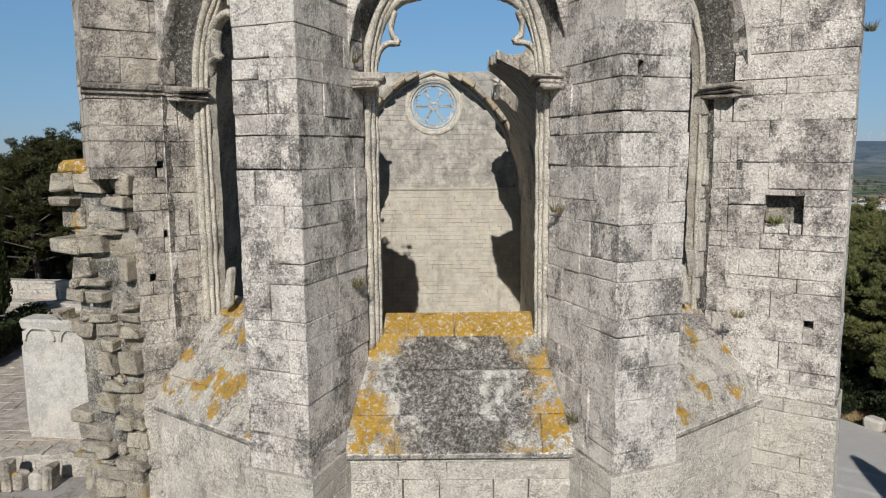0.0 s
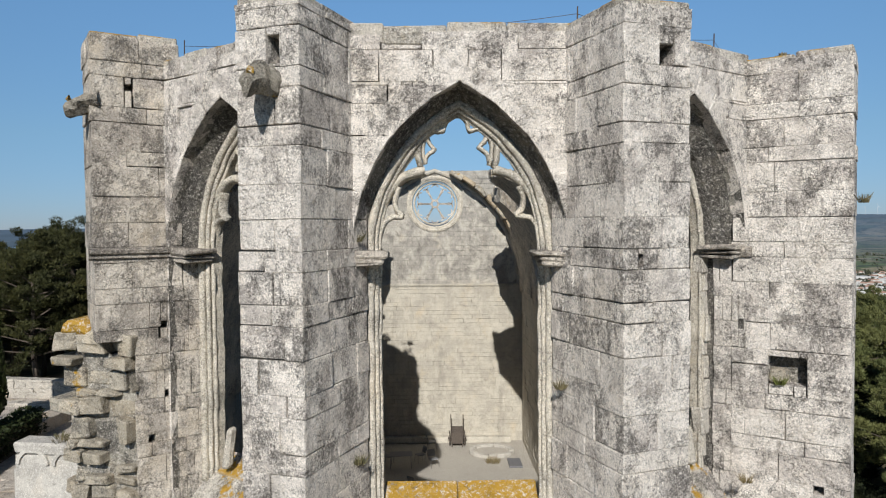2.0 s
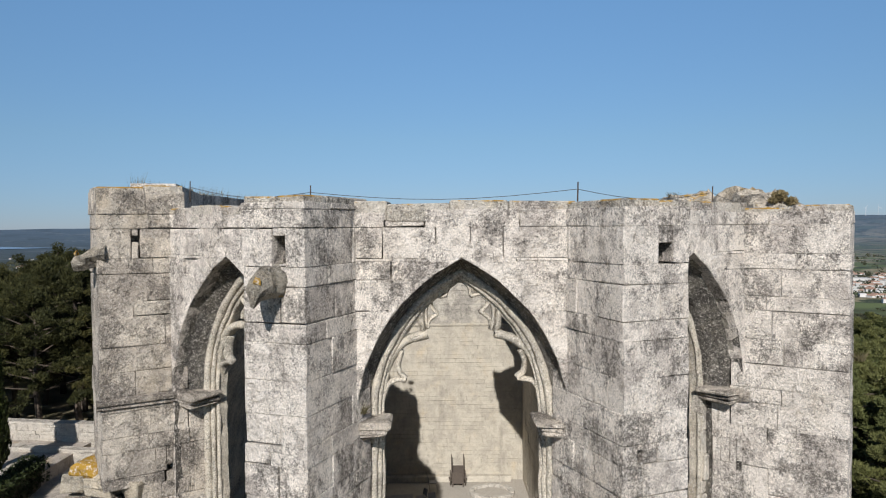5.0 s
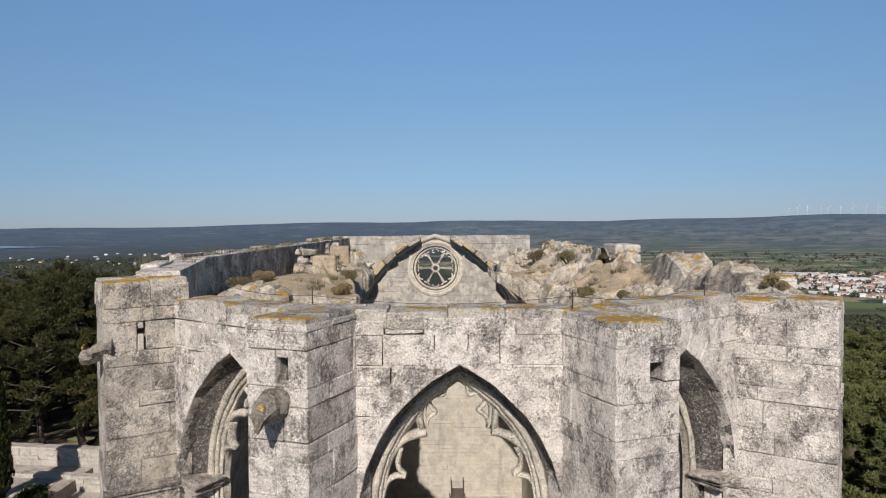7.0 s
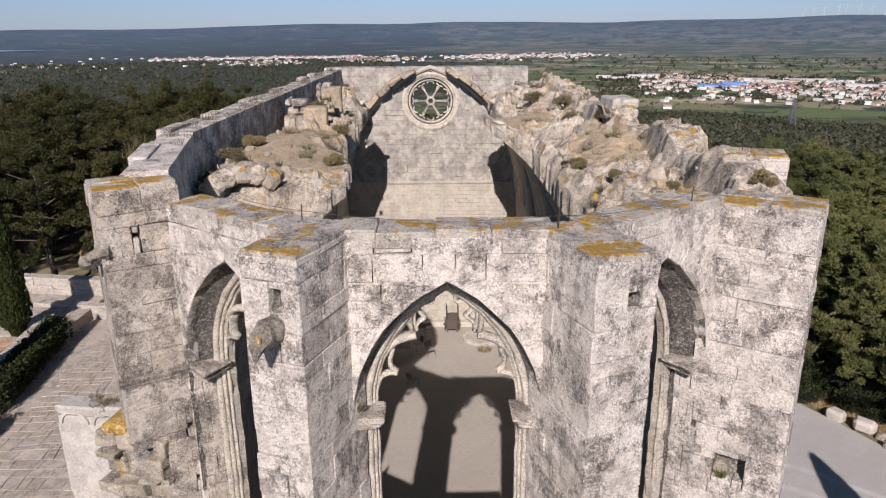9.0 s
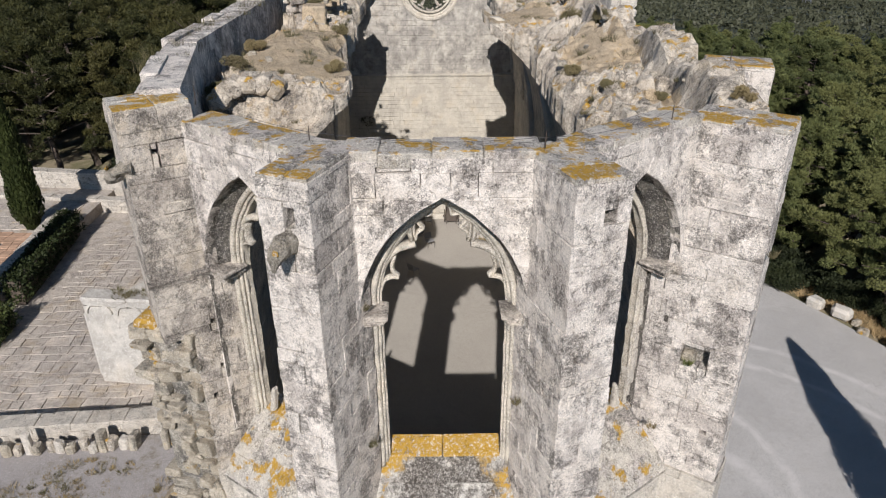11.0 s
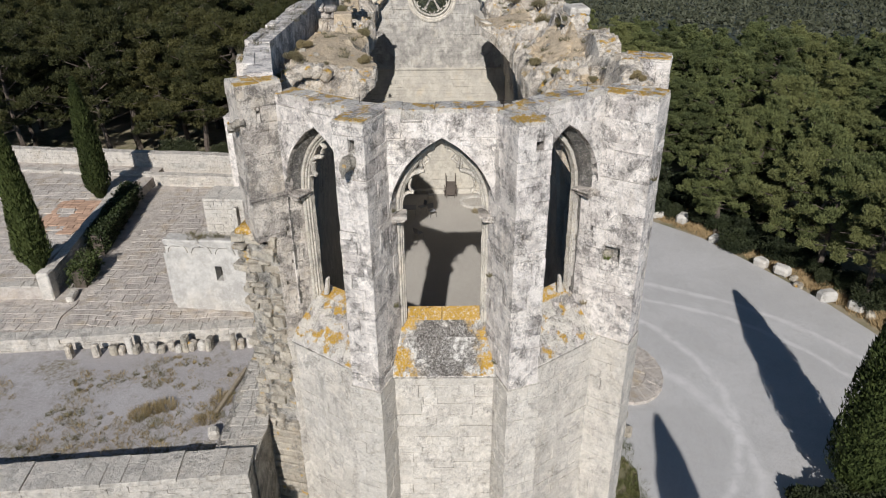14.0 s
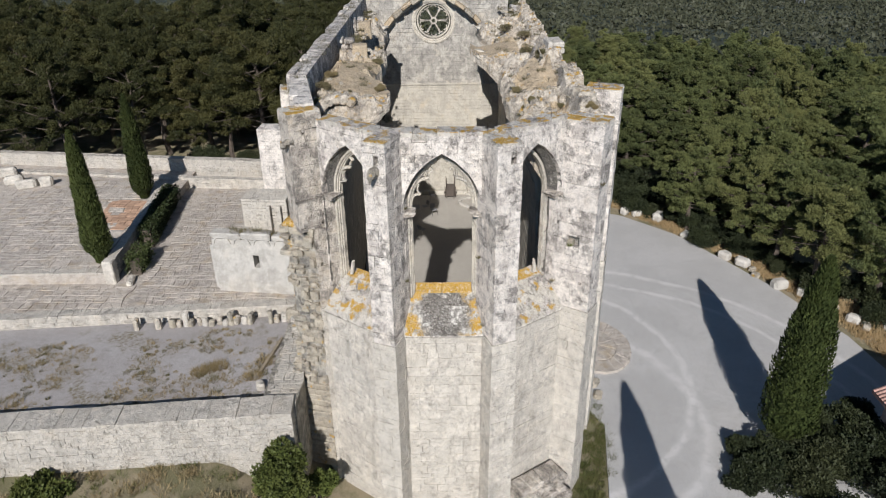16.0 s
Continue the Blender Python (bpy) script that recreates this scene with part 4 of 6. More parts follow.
def vault_side(name, side, seed, label):
    """Rubble and sand on the springing of the vault, with a torn inner edge."""
    thing = empty(name, label, "vault", "structure")
    ys = [11.9 + 0.14 * i for i in range(208)]
    nx, v, f, kinds = 32, [], [], []
    wall = -5.25 if side < 0 else 6.36
    reach = TORN_NORTH if side < 0 else TORN_SOUTH
    for y in ys:
        ax = 0.25 - 0.6 * (y - 11) / 30
        e = float(np.interp(y, *zip(*reach))) + 0.16 * noise.noise((y * 0.9, seed, 0)) + 0.10 * noise.noise((y * 2.3, seed, 3)) + 0.16 * rubble_steps(y, seed, 3.0, 1.0)
        edge = ax + side * e
        top, bot = [], []
        for i in range(nx + 1):
            x = wall + (edge - wall) * i / nx
            z, sand = vault_height(x, y, side)
            d = abs(x - ax)
            zi = 11.0 + 6.2 * math.sqrt(max(0.0, 1 - (min(d, 4.95) / 4.95) ** 2))
            z = min(max(z, zi + 0.06), zi + 0.45 + 3.0 * abs(x - edge))
            top.append((x, y, z))
            bot.append((x, y, min(zi - 0.22, z - 0.3)))
            kinds.append(sand)
        v += top + bot[::-1]
    m = 2 * (nx + 1)
    for j in range(len(ys) - 1):
        for i in range(m):
            k = (i + 1) % m
            q = (j * m + i, j * m + k, (j + 1) * m + k, (j + 1) * m + i)
            f.append(q if side > 0 else tuple(reversed(q)))
    f += [tuple(range(m)) if side < 0 else tuple(range(m - 1, -1, -1))]
    fill = mesh_ob("fill", v, f, M_DIRT, thing)
    fill.data.materials.append(M_HEAP)
    fill.data.materials.append(M_MOULD)
    for k, p in enumerate(fill.data.polygons):
        j, i = divmod(k, m)
        if j < len(ys) - 1 and i < nx:
            p.material_index = 0 if kinds[j * (nx + 1) + i] > 0.4 else 1
        else:
            p.material_index = 1 if i <= nx or i == m - 1 or j >= len(ys) - 1 else 2
    return thing


vn = vault_side("vault_remnant", -1, 2.0, "broken vault springing filled with sandy rubble and weeds")
vs = vault_side("vault_remnant", 1, 5.0, "broken vault springing filled with rubble and orange lichen")


def rib(y0, dx, x_out, x_in, z_in, parent, mat=M_SMOOTH):
    """A moulded vault rib that still stands, bending inwards from the wall."""
    n, v, f, m = 18, [], [], 6
    for i in range(n + 1):
        t = i / n
        x = x_out + (x_in - x_out) * (1 - math.sqrt(max(0, 1 - t * t))) if t < 1 else x_in
        z = 9.0 + (z_in - 9.0) * t
        y = y0 + dx * t * t
        for s, d in ((-0.16, 0.0), (-0.16, 0.3), (0.16, 0.3), (0.16, 0.0), (0.07, -0.12), (-0.07, -0.12)):
            v.append((x + d * (1 if x_out > 0 else -1), y + s, z))
    for i in range(n):
        for j in range(m):
            f.append((i * m + j, i * m + (j + 1) % m, (i + 1) * m + (j + 1) % m, (i + 1) * m + j))
    mesh_ob("rib", v, f + [tuple(n * m + j for j in range(m))], mat, parent)


rib(32.5, 1.5, 4.75, 2.5, 16.7, vs)
rib(25.5, 1.5, 4.8, 2.2, 16.6, vs)
rib(17.0, -0.6, 4.9, 3.4, 16.3, vs)
rib(34.0, 1.0, -5.2, -3.4, 16.6, vn)
rib(17.5, 0.5, -4.9, -2.9, 16.3, vn)

# outer buttresses of the nave
for x0, y0, x1, y1, s in ((-6.1, 15.6, -6.6, 15.5, 1), (6.3, 15.4, 7.75, 14.9, 2)):
    side_pier("buttress", x0, y0, x1, y1, 1.0, 17.3, 60 + s, "weathered limestone buttress of the nave", M_STONE, x0)

# ---- garden, courtyard and terraces north of the church ----
slab("pavement_garden", [(-45, 5.9), (-6.1, 9.2), (-6.1, 17.0), (-45, 13.9)], 2.6, 5.15, M_GARDEN, "stony garden plot with dry weeds", "garden bed")
slab("pavement_courtyard", [(-19, 16.4), (-6.0, 16.4), (-6.0, 40.4), (-19, 40.4)], 2.6, 4.85, M_PAVE, "worn stone paved courtyard", "pavement")
slab("pavement_terrace", [(-46, 20.9), (-19, 20.9), (-19, 40.4), (-46, 40.4)], 2.6, 5.45, M_PAVE, "worn stone paved terrace", "pavement")
slab("pavement_path", [(-46, 13.2), (-19, 14.5), (-19, 20.9), (-46, 20.9)], 2.6, 4.86, M_PAVE, "worn stone paved path", "pavement")


def low_wall(name, x0, y0, x1, y1, thick, z0, z1, seed, label, mat=M_WALL, most=300):
    w = empty(name, label, "wall", "structure")
    L, deg = math.hypot(x1 - x0, y1 - y0), math.degrees(math.atan2(y1 - y0, x1 - x0))
    fr = Frame((x0 + x1) / 2, (y0 + y1) / 2, deg)
    h, cl, z = random.Random(seed), [], z0
    while z < z1 - 0.15:
        d = h.uniform(0.17, 0.26)
        cl.append((z, min(z + d, z1)))
        z += d
    masonry(w, fr, -L / 2, L / 2, z0, z1 - 0.12, mat, thick, None, seed, most=most - 80, course_list=cl, lo=0.3, hi=0.7, rough=0.02)
    cuts = split(-L / 2, L / 2, h, 0.4, 0.75)
    rest = Geo()
    for i, (s, e) in enumerate(zip(cuts, cuts[1:])):
        v = block_verts(hexa(fr, s + 0.003, e - 0.003, s + 0.003, e - 0.003, -thick - 0.02, 0.03, z1 - 0.12, z1 + h.uniform(-0.02, 0.03)), 0.012, 0.010)
        if i < 75:
            mesh_ob("coping_stone", v, BLOCK_FACES, mat, w)
        else:
            rest.add(v, BLOCK_FACES)
    if rest.v:
        tagged(rest.ob("coping", mat, w), kind="stuff")
    return w


low_wall("wall_garden_front", -46, 4.95, -6.0, 8.35, 1.2, 1.5, 5.9, 71, "low dressed stone wall before the garden", most=300)
low_wall("wall_garden_back", -46, 13.9, -6.0, 17.1, 0.6, 5.0, 5.75, 72, "low pale stone kerb wall behind the garden")
low_wall("wall_yard", -46, 40.7, -6.2, 35.65, 0.6, 4.7, 6.45, 73, "pale stone boundary wall before the pine wood")
# ---- foliage ----
def tuft_cloud(r, centres, per, size, up=0.3, wide=0.45):
    """Many small three-cornered leaves round the given centres (x, y, z, radius)."""
    g = Geo()
    for cx, cy, cz, rad in centres:
        for _ in range(per):
            d = Vector((r.gauss(0, 1), r.gauss(0, 1), r.gauss(0, 1))).normalized()
            out = d.copy()
            d = d * rad * (0.5 + 0.55 * r.random())
            d.z *= 0.7
            p = Vector((cx, cy, cz)) + d
            a = (out * 0.6 + Vector((r.gauss(0, .6), r.gauss(0, .6), r.gauss(0, .6) + up))).normalized()
            b = a.cross(Vector((r.gauss(0, 1), r.gauss(0, 1), r.gauss(0, 1)))).normalized()
            s = size * r.uniform(0.6, 1.3)
            g.add([p - b * s * wide * 0.5, p + b * s * wide * 0.5, p + a * s], [(0, 1, 2)])
    return g


def limb(g, a, b, r0, r1, n=6):
    a, b = Vector(a), Vector(b)
    t = (b - a).normalized()
    x = t.orthogonal().normalized()
    y = t.cross(x)
    v = [p + (x * math.cos(2 * math.pi * k / n) + y * math.sin(2 * math.pi * k / n)) * r for p, r in ((a, r0), (b, r1)) for k in range(n)]
    g.add(v, [(k, (k + 1) % n, n + (k + 1) % n, n + k) for k in range(n)])


def pine(seed, h, leaf, label):
    """A Mediterranean pine: bare leaning trunk, open limbs and an uneven crown of needle tufts."""
    r = random.Random(seed)
    tree = empty("pine_tree", label, "tree", group="pine wood")
    g = Geo()
    p, pts = Vector((0, 0, -0.6)), []
    for i in range(5):
        q = p + Vector((r.uniform(-0.25, 0.25), r.uniform(-0.25, 0.25), h * 0.19))
        limb(g, p, q, 0.24 * (1 - i * 0.16), 0.24 * (1 - (i + 1) * 0.16))
        p = q
        pts.append(p)
    cl = []
    for i in range(34):
        k = 0.22 + 0.78 * (i + r.random()) / 34
        base = pts[0].lerp(pts[-1], k)
        a = i * 2.4 + r.uniform(-0.5, 0.5)
        reach = h * 0.34 * math.sin(math.pi * min(1, 0.34 + 0.60 * k)) * r.uniform(0.45, 1.2)
        tip = base + Vector((math.cos(a) * reach, math.sin(a) * reach, h * r.uniform(-0.02, 0.15)))
        limb(g, base, tip, 0.06, 0.02, 4)
        for _ in range(6):
            w = base.lerp(tip, r.uniform(0.4, 1.12))
            cl.append((w.x + r.uniform(-.5, .5), w.y + r.uniform(-.5, .5), w.z + r.uniform(-.35, .55), r.uniform(0.22, 0.48) * h / 10))
    cl.append((pts[-1].x, pts[-1].y, pts[-1].z + 0.3, 0.8))
    g.ob("trunk", M_BARK, tree)
    tuft_cloud(r, cl, 210, 0.17, 0.9, 0.36).ob("crown", leaf, tree)
    return tree


def cypress(x, y, z, h, rad, seed, label, lean=0.0):
    r = random.Random(seed)
    tree = empty("cypress_tree", label, "tree", group="cypresses")
    g = Geo()
    limb(g, (0, 0, -0.4), (0, 0, h * 0.5), 0.16, 0.06)
    g.ob("trunk", M_BARK, tree)
    cl = Geo()
    for i in range(int(16000 * h / 9)):
        t = r.random() ** 0.85
        prof = (0.35 + 0.65 * ss(0, 0.16, t)) * (1 - t ** 2.2) ** 0.75 + 0.02
        a = r.uniform(0, 2 * math.pi)
        bulge = 1 + 0.22 * noise.noise((math.cos(a) * 1.6, math.sin(a) * 1.6, t * h * 0.9 + seed))
        q = rad * prof * bulge * (0.72 + 0.30 * r.random())
        p = Vector((math.cos(a) * q, math.sin(a) * q, 0.15 + t * h))
        up = Vector((math.cos(a) * 0.35 + r.gauss(0, .18), math.sin(a) * 0.35 + r.gauss(0, .18), 1)).normalized()
        side = up.cross(Vector((math.cos(a) + r.gauss(0, .6), math.sin(a) + r.gauss(0, .6), 0.2))).normalized()
        s = r.uniform(0.10, 0.22)
        cl.add([p - side * s * 0.3, p + side * s * 0.3, p + up * s], [(0, 1, 2)])
    n, v, f = 12, [], []
    for i in range(13):
        t = i / 12
        prof = ((0.35 + 0.65 * ss(0, 0.16, t)) * (1 - t ** 2.2) ** 0.75 + 0.01) * rad * 0.74
        v += [(prof * math.cos(2 * math.pi * k / n), prof * math.sin(2 * math.pi * k / n), 0.15 + t * h * 0.97) for k in range(n)]
    for i in range(12):
        f += [(i * n + k, i * n + (k + 1) % n, (i + 1) * n + (k + 1) % n, (i + 1) * n + k) for k in range(n)]
    cl.add(v, f)
    cl.ob("crown", M_CYPRESS, tree)
    tree.matrix_world = pose(x, y, z, 0, lean, 0)
    return tree


cypress(-19.75, 22.2, 5.4, 7.9, 0.74, 1, "tall dark green cypress beside the paved terrace")
cypress(-20.9, 31.9, 5.4, 7.3, 0.76, 2, "tall dark green cypress at the head of the hedge")
cypress(17.55, 13.5, -0.9, 10.8, 1.38, 3, "broad dark green cypress beside the gravel road")
cypress(8.8, -3.7, -0.9, 14.3, 1.5, 4, "dark green cypress at the edge of the road")

wr = random.Random(5)
forms = [pine(s, h, m, l) for s, h, m, l in (
    (1, 11.5, M_PINE, "olive green pine with a bare trunk in the wood"), (2, 10.5, M_PINE, "olive green pine with an open crown in the wood"),
    (3, 9.5, M_PINE_R, "bright green pine on the slope above the plain"), (4, 8.5, M_PINE_R, "bright green pine with a round crown on the slope"))]


def scatter(count, x0, x1, y0, y1, apart, kinds, test):
    out = []
    for _ in range(count):
        x, y = wr.uniform(x0, x1), wr.uniform(y0, y1)
        if test(x, y) and all((x - a) ** 2 + (y - b) ** 2 > apart for a, b, _ in out):
            out.append((x, y, wr.choice(kinds)))
    return out


def past_road(x, y):
    return x > max(11.5, 30.4 - 0.64 * max(0, y - 22)) and x < 0.75 * (y + 14) + 6


spots = scatter(1500, -75, -5, 41.6, 92, 11.5, (0, 1), lambda x, y: x > -0.75 * (y + 14) and (x < -9 or y < 60))[:150]
spots += scatter(1600, 11, 75, 12, 94, 13, (2, 3), past_road)[:150]
used = set()
for x, y, k in spots:
    wide = wr.uniform(0.9, 1.25)
    m = pose(x, y, ground_z(x, y), 0, 0, wr.uniform(0, 360)) @ Matrix.Diagonal((wide, wide, wr.uniform(0.8, 1.12), 1))
    t = forms[k] if k not in used else copy_thing(forms[k], Matrix())
    used.add(k)
    t.matrix_world = m
# ---- rough stones, weeds ----
def boulder(r, x, y, z, sx, sy, sz, turn=0.0, n=1):
    """An uneven stone: a box whose corners are knocked about. Returns vertices and faces of a chamfered body."""
    a = turn
    c, s = math.cos(a), math.sin(a)
    q = []
    for k in (0, 1):
        for j in (0, 1):
            for i in (0, 1):
                u, w, h = ((i - 0.5) * sx * r.uniform(0.78, 1.1), (j - 0.5) * sy * r.uniform(0.78, 1.1), k * sz * r.uniform(0.8, 1.1))
                q.append((x + u * c - w * s, y + u * s + w * c, z + h))
    return block_verts(q, 0.22 * min(sx, sy, sz), 0.04 * min(sx, sy, sz))


def blades(r, x, y, z, rad, h, count, lean=0.5, wide=0.02):
    """A tuft of grass or stalks."""
    v, f = [], []
    for _ in range(count):
        a, d = r.uniform(0, 6.28), rad * math.sqrt(r.random())
        px, py = x + math.cos(a) * d, y + math.sin(a) * d
        b, l = r.uniform(0, 6.28), h * r.uniform(0.5, 1.1)
        tx, ty = math.cos(a) * lean * l * r.random() + r.gauss(0, 0.15) * l, math.sin(a) * lean * l * r.random() + r.gauss(0, 0.15) * l
        w = wide * r.uniform(0.7, 1.4)
        n = len(v)
        v += [(px - math.cos(b) * w, py - math.sin(b) * w, z), (px + math.cos(b) * w, py + math.sin(b) * w, z), (px + tx, py + ty, z + l)]
        f.append((n, n + 1, n + 2))
    return v, f


br = random.Random(21)
# broken stub of the wall that once ran north from the buttress
stub = empty("wall_stub", "broken rubble wall stub with toothed stones", "wall", "structure")
F_STUB = Frame(-5.55, 11.17, -16)
z = 5.0
while z < 12.7:
    h = br.uniform(0.12, 0.40)
    left = -0.72 + br.uniform(-0.10, 0.24) - 0.25 * ss(9, 6, z)
    right = 0.72
    u = left
    while u < right - 0.08:
        w = min(br.uniform(0.2, 0.6), right - u)
        out = br.uniform(-0.16, 0.17)
        if br.random() < 0.10:
            u += w
            continue
        tip = br.uniform(-0.02, 0.05)
        q = hexa(F_STUB, u + 0.012, u + w - 0.012, u + 0.012 + tip, u + w - 0.012 - tip, -0.9, out, z + br.uniform(0, .03), z + h - br.uniform(0.0, .03))
        mesh_ob("rubble_stone", block_verts(q, br.uniform(0.01, 0.04), 0.055), BLOCK_FACES, M_RUBBLE, stub)
        u += w
    z += h
g = Geo()
g.add(hexa(F_STUB, -0.5, 0.7, -0.5, 0.7, -0.9, -0.1, 4.6, 12.6), BOX_FACES)
g.ob("core", M_CORE, stub)
for k, (u, w, zz) in enumerate(((-0.75, 0.5, 12.68), (-0.28, 0.45, 12.72), (-0.68, 0.6, 12.92))):
    mesh_ob("cap_stone", block_verts(hexa(F_STUB, u, u + w, u + 0.08, u + w - 0.06, -0.8, 0.08, zz, zz + 0.24), 0.07, 0.04), BLOCK_FACES, M_SILL if k == 2 else M_RUBBLE, stub)
# toothed quoins down the angle between garden and church
for i in range(16):
    z = 0.4 + i * 0.3
    mesh_ob("rubble_stone", block_verts(hexa(F_STUB, -0.95 - 0.25 * (i % 2), 0.7, -0.9 - 0.25 * (i % 2), 0.7, -0.9, 0.02 + br.uniform(0, .12), z, z + 0.285), 0.04, 0.02), BLOCK_FACES, M_RUBBLE, stub)

# spout stones
def spout(fr, u, z, w, l, h, seed, label):
    r = random.Random(seed)
    t = empty("spout_stone", label, "gargoyle")
    n, v, f = 10, [], []
    for i in range(6):
        k = i / 5
        sw = w * (0.85 + 0.25 * math.sin(k * 3.0)) * (1 - 0.35 * k ** 4)
        for j in range(n):
            a = 2 * math.pi * j / n
            e = 1 + 0.45 * noise.noise((math.cos(a) * 2.1, math.sin(a) * 2.1, k * 3 + seed))
            v.append(fr.at(u + math.cos(a) * sw * 0.5 * e, -0.08 + (l + 0.08) * k, z + math.sin(a) * h * 0.5 * e * (1 - 0.3 * k ** 3) - 0.10 * k * k))
    for i in range(5):
        f += [(i * n + j, i * n + (j + 1) % n, (i + 1) * n + (j + 1) % n, (i + 1) * n + j) for j in range(n)]
    f.append(tuple(5 * n + j for j in range(n)))
    mesh_ob("body", worn(worn(v, 0.05, 4.0, seed), 0.025, 11, seed), f, M_CARVED, t)
    # lichen crust on its brow
    c = []
    for j in range(9):
        a = 2 * math.pi * j / 9
        c.append(fr.at(u + 0.05 + math.cos(a) * 0.06 * r.uniform(0.7, 1.2), l * 0.93, z + 0.03 + math.sin(a) * 0.06 * r.uniform(0.7, 1.2)))
    mesh_ob("lichen", c + [fr.at(u + 0.05, l + 0.035, z + 0.03)], [(j, (j + 1) % 9, 9) for j in range(9)], M_SILL, t, "orange lichen patch")
    return t


spout(F_B1L, 0.05, 16.32, 0.29, 0.50, 0.42, 3, "worn stone spout with an orange lichen spot")
f_end = Frame(-5.33, 10.95, -82)
spout(f_end, 0.10, 16.55, 0.40, 0.36, 0.34, 5, "worn stone corbel jutting from the buttress end")

# iron pins and the thin cable along the wall head
M_IRON = plain("rusty_iron", (0.10, 0.075, 0.06), 0.7, 0.2, 20, 0.6)
M_CABLE = plain("dark_cable", (0.05, 0.05, 0.055), 0.6, 0.1, 20)
pins = [(-4.3, 11.9, 17.5), (-1.9, 10.0, 17.3), (1.85, 9.6, 17.3), (4.25, 11.0, 17.3), (6.9, 15.4, 17.4)]
for x, y, z in pins:
    g = Geo()
    limb(g, (x, y, z - 0.1), (x + 0.01, y, z + 0.26), 0.011, 0.009)
    tagged(g.ob("iron_pin", M_IRON), "thin rusty iron pin set in the wall head", "pin", "iron pins")
line = []
for a, b in zip(pins, pins[1:]):
    line += [(a[0] + (b[0] - a[0]) * i / 8, a[1] + (b[1] - a[1]) * i / 8, a[2] + (b[2] - a[2]) * i / 8 + 0.16 - 0.12 * math.sin(math.pi * i / 8)) for i in range(8)]
v = [(x, y + 0.005 * math.cos(k * 2.094), z + 0.005 * math.sin(k * 2.094)) for x, y, z in line for k in range(3)]
f = [(3 * i + k, 3 * i + (k + 1) % 3, 3 * i + 3 + (k + 1) % 3, 3 * i + 3 + k) for i in range(len(line) - 1) for k in range(3)]
tagged(mesh_ob("cable", v, f, M_CABLE), "thin dark cable strung along the apse wall head", "cable")

# loose stone and weeds on the broken vault
g = Geo()
for _ in range(150):
    side = br.choice((-1, 1))
    y = br.uniform(12.2, 40.5)
    x = br.uniform(-5.1, -4.2 if y > 27 else -2.9) if side < 0 else br.uniform(3.3 if y < 36 else 4.5, 5.5)
    z, sand = vault_height(x, y, side)
    if sand > 0.5 and br.random() < 0.85:
        continue
    t = br.uniform(0.06, 0.24)
    g.add(boulder(br, x, y, z - 0.04, t * br.uniform(0.9, 1.8), t * br.uniform(0.8, 1.4), t * br.uniform(0.5, 1.0), br.uniform(0, 3.1)), BLOCK_FACES)
tagged(g.ob("vault_rubble", M_RUBBLE), "loose broken stones lying on the vault remains", "rubble", kind="stuff")
M_WEED = leafy("grey_green_weeds", (0.15, 0.135, 0.07), (0.20, 0.165, 0.09))
g = Geo()
for _ in range(230):
    side = br.choice((-1, 1))
    y = br.uniform(12.3, 40)
    x = br.uniform(-5.15, -4.5 if y > 27 else -3.0) if side < 0 else br.uniform(3.4 if y < 36 else 4.5, 6.2)
    z, sand = vault_height(x, y, side)
    g.add(*blades(br, x, y, z - 0.05, br.uniform(0.06, 0.22), br.uniform(0.10, 0.26), 60, 0.9, 0.007))
for _ in range(60):
    y = br.uniform(13, 41)
    g.add(*blades(br, br.uniform(-6.1, -5.4), y, 17.7, 0.16, br.uniform(0.12, 0.38), 26, 0.6, 0.006))
tagged(g.ob("vault_weeds", M_WEED), "grey green weeds and dry grass on the wall tops", "weeds", kind="stuff")


def shrub(name, label, x, y, z, rad, h, mat, seed, per=150, size=0.11, lobes=14, group="shrubs"):
    r = random.Random(seed)
    t = empty(name, label, "shrub", group=group)
    cl = []
    for i in range(lobes):
        a, d, k = r.uniform(0, 6.28), rad * 0.7 * math.sqrt(r.random()), r.random()
        cl.append((math.cos(a) * d, math.sin(a) * d, h * (0.22 + 0.6 * k * (1 - 0.5 * d / rad)), rad * r.uniform(0.28, 0.45)))
    g = Geo()
    for c in cl:
        limb(g, (0, 0, -0.2), c[:3], 0.03, 0.01, 4)
    g.ob("stem", M_BARK, t)
    tuft_cloud(r, cl, per, size, 0.4, 0.75).ob("foliage", mat, t)
    t.matrix_world = pose(x, y, z)
    return t


for i, (x, y, rad, h) in enumerate(((5.3, 22.2, 0.42, 0.8), (5.0, 25.4, 0.5, 0.7), (5.3, 28.4, 0.6, 0.8), (4.3, 31.0, 0.5, 0.6), (-5.0, 17.2, 0.38, 0.5), (-4.95, 19.2, 0.34, 0.45), (-5.0, 15.4, 0.34, 0.5),
                                    (-2.5, 17.4, 0.30, 0.42), (-3.1, 22.9, 0.3, 0.45), (-4.6, 26.6, 0.42, 0.6), (5.4, 35.5, 0.5, 0.7), (3.6, 17.2, 0.24, 0.3), (4.1, 15.2, 0.2, 0.25), (5.2, 14.8, 0.22, 0.3), (6.0, 12.3, 0.26, 0.3))):
    z = 17.25 if x > 5.9 else vault_height(x, y, 1 if x > 0 else -1)[0] - 0.08
    t = shrub("wall_shrub", "grey green shrub rooted in the broken vault", x, y, z, rad, h, M_WEED, 100 + i, 420, 0.032, 13, "wall shrubs")

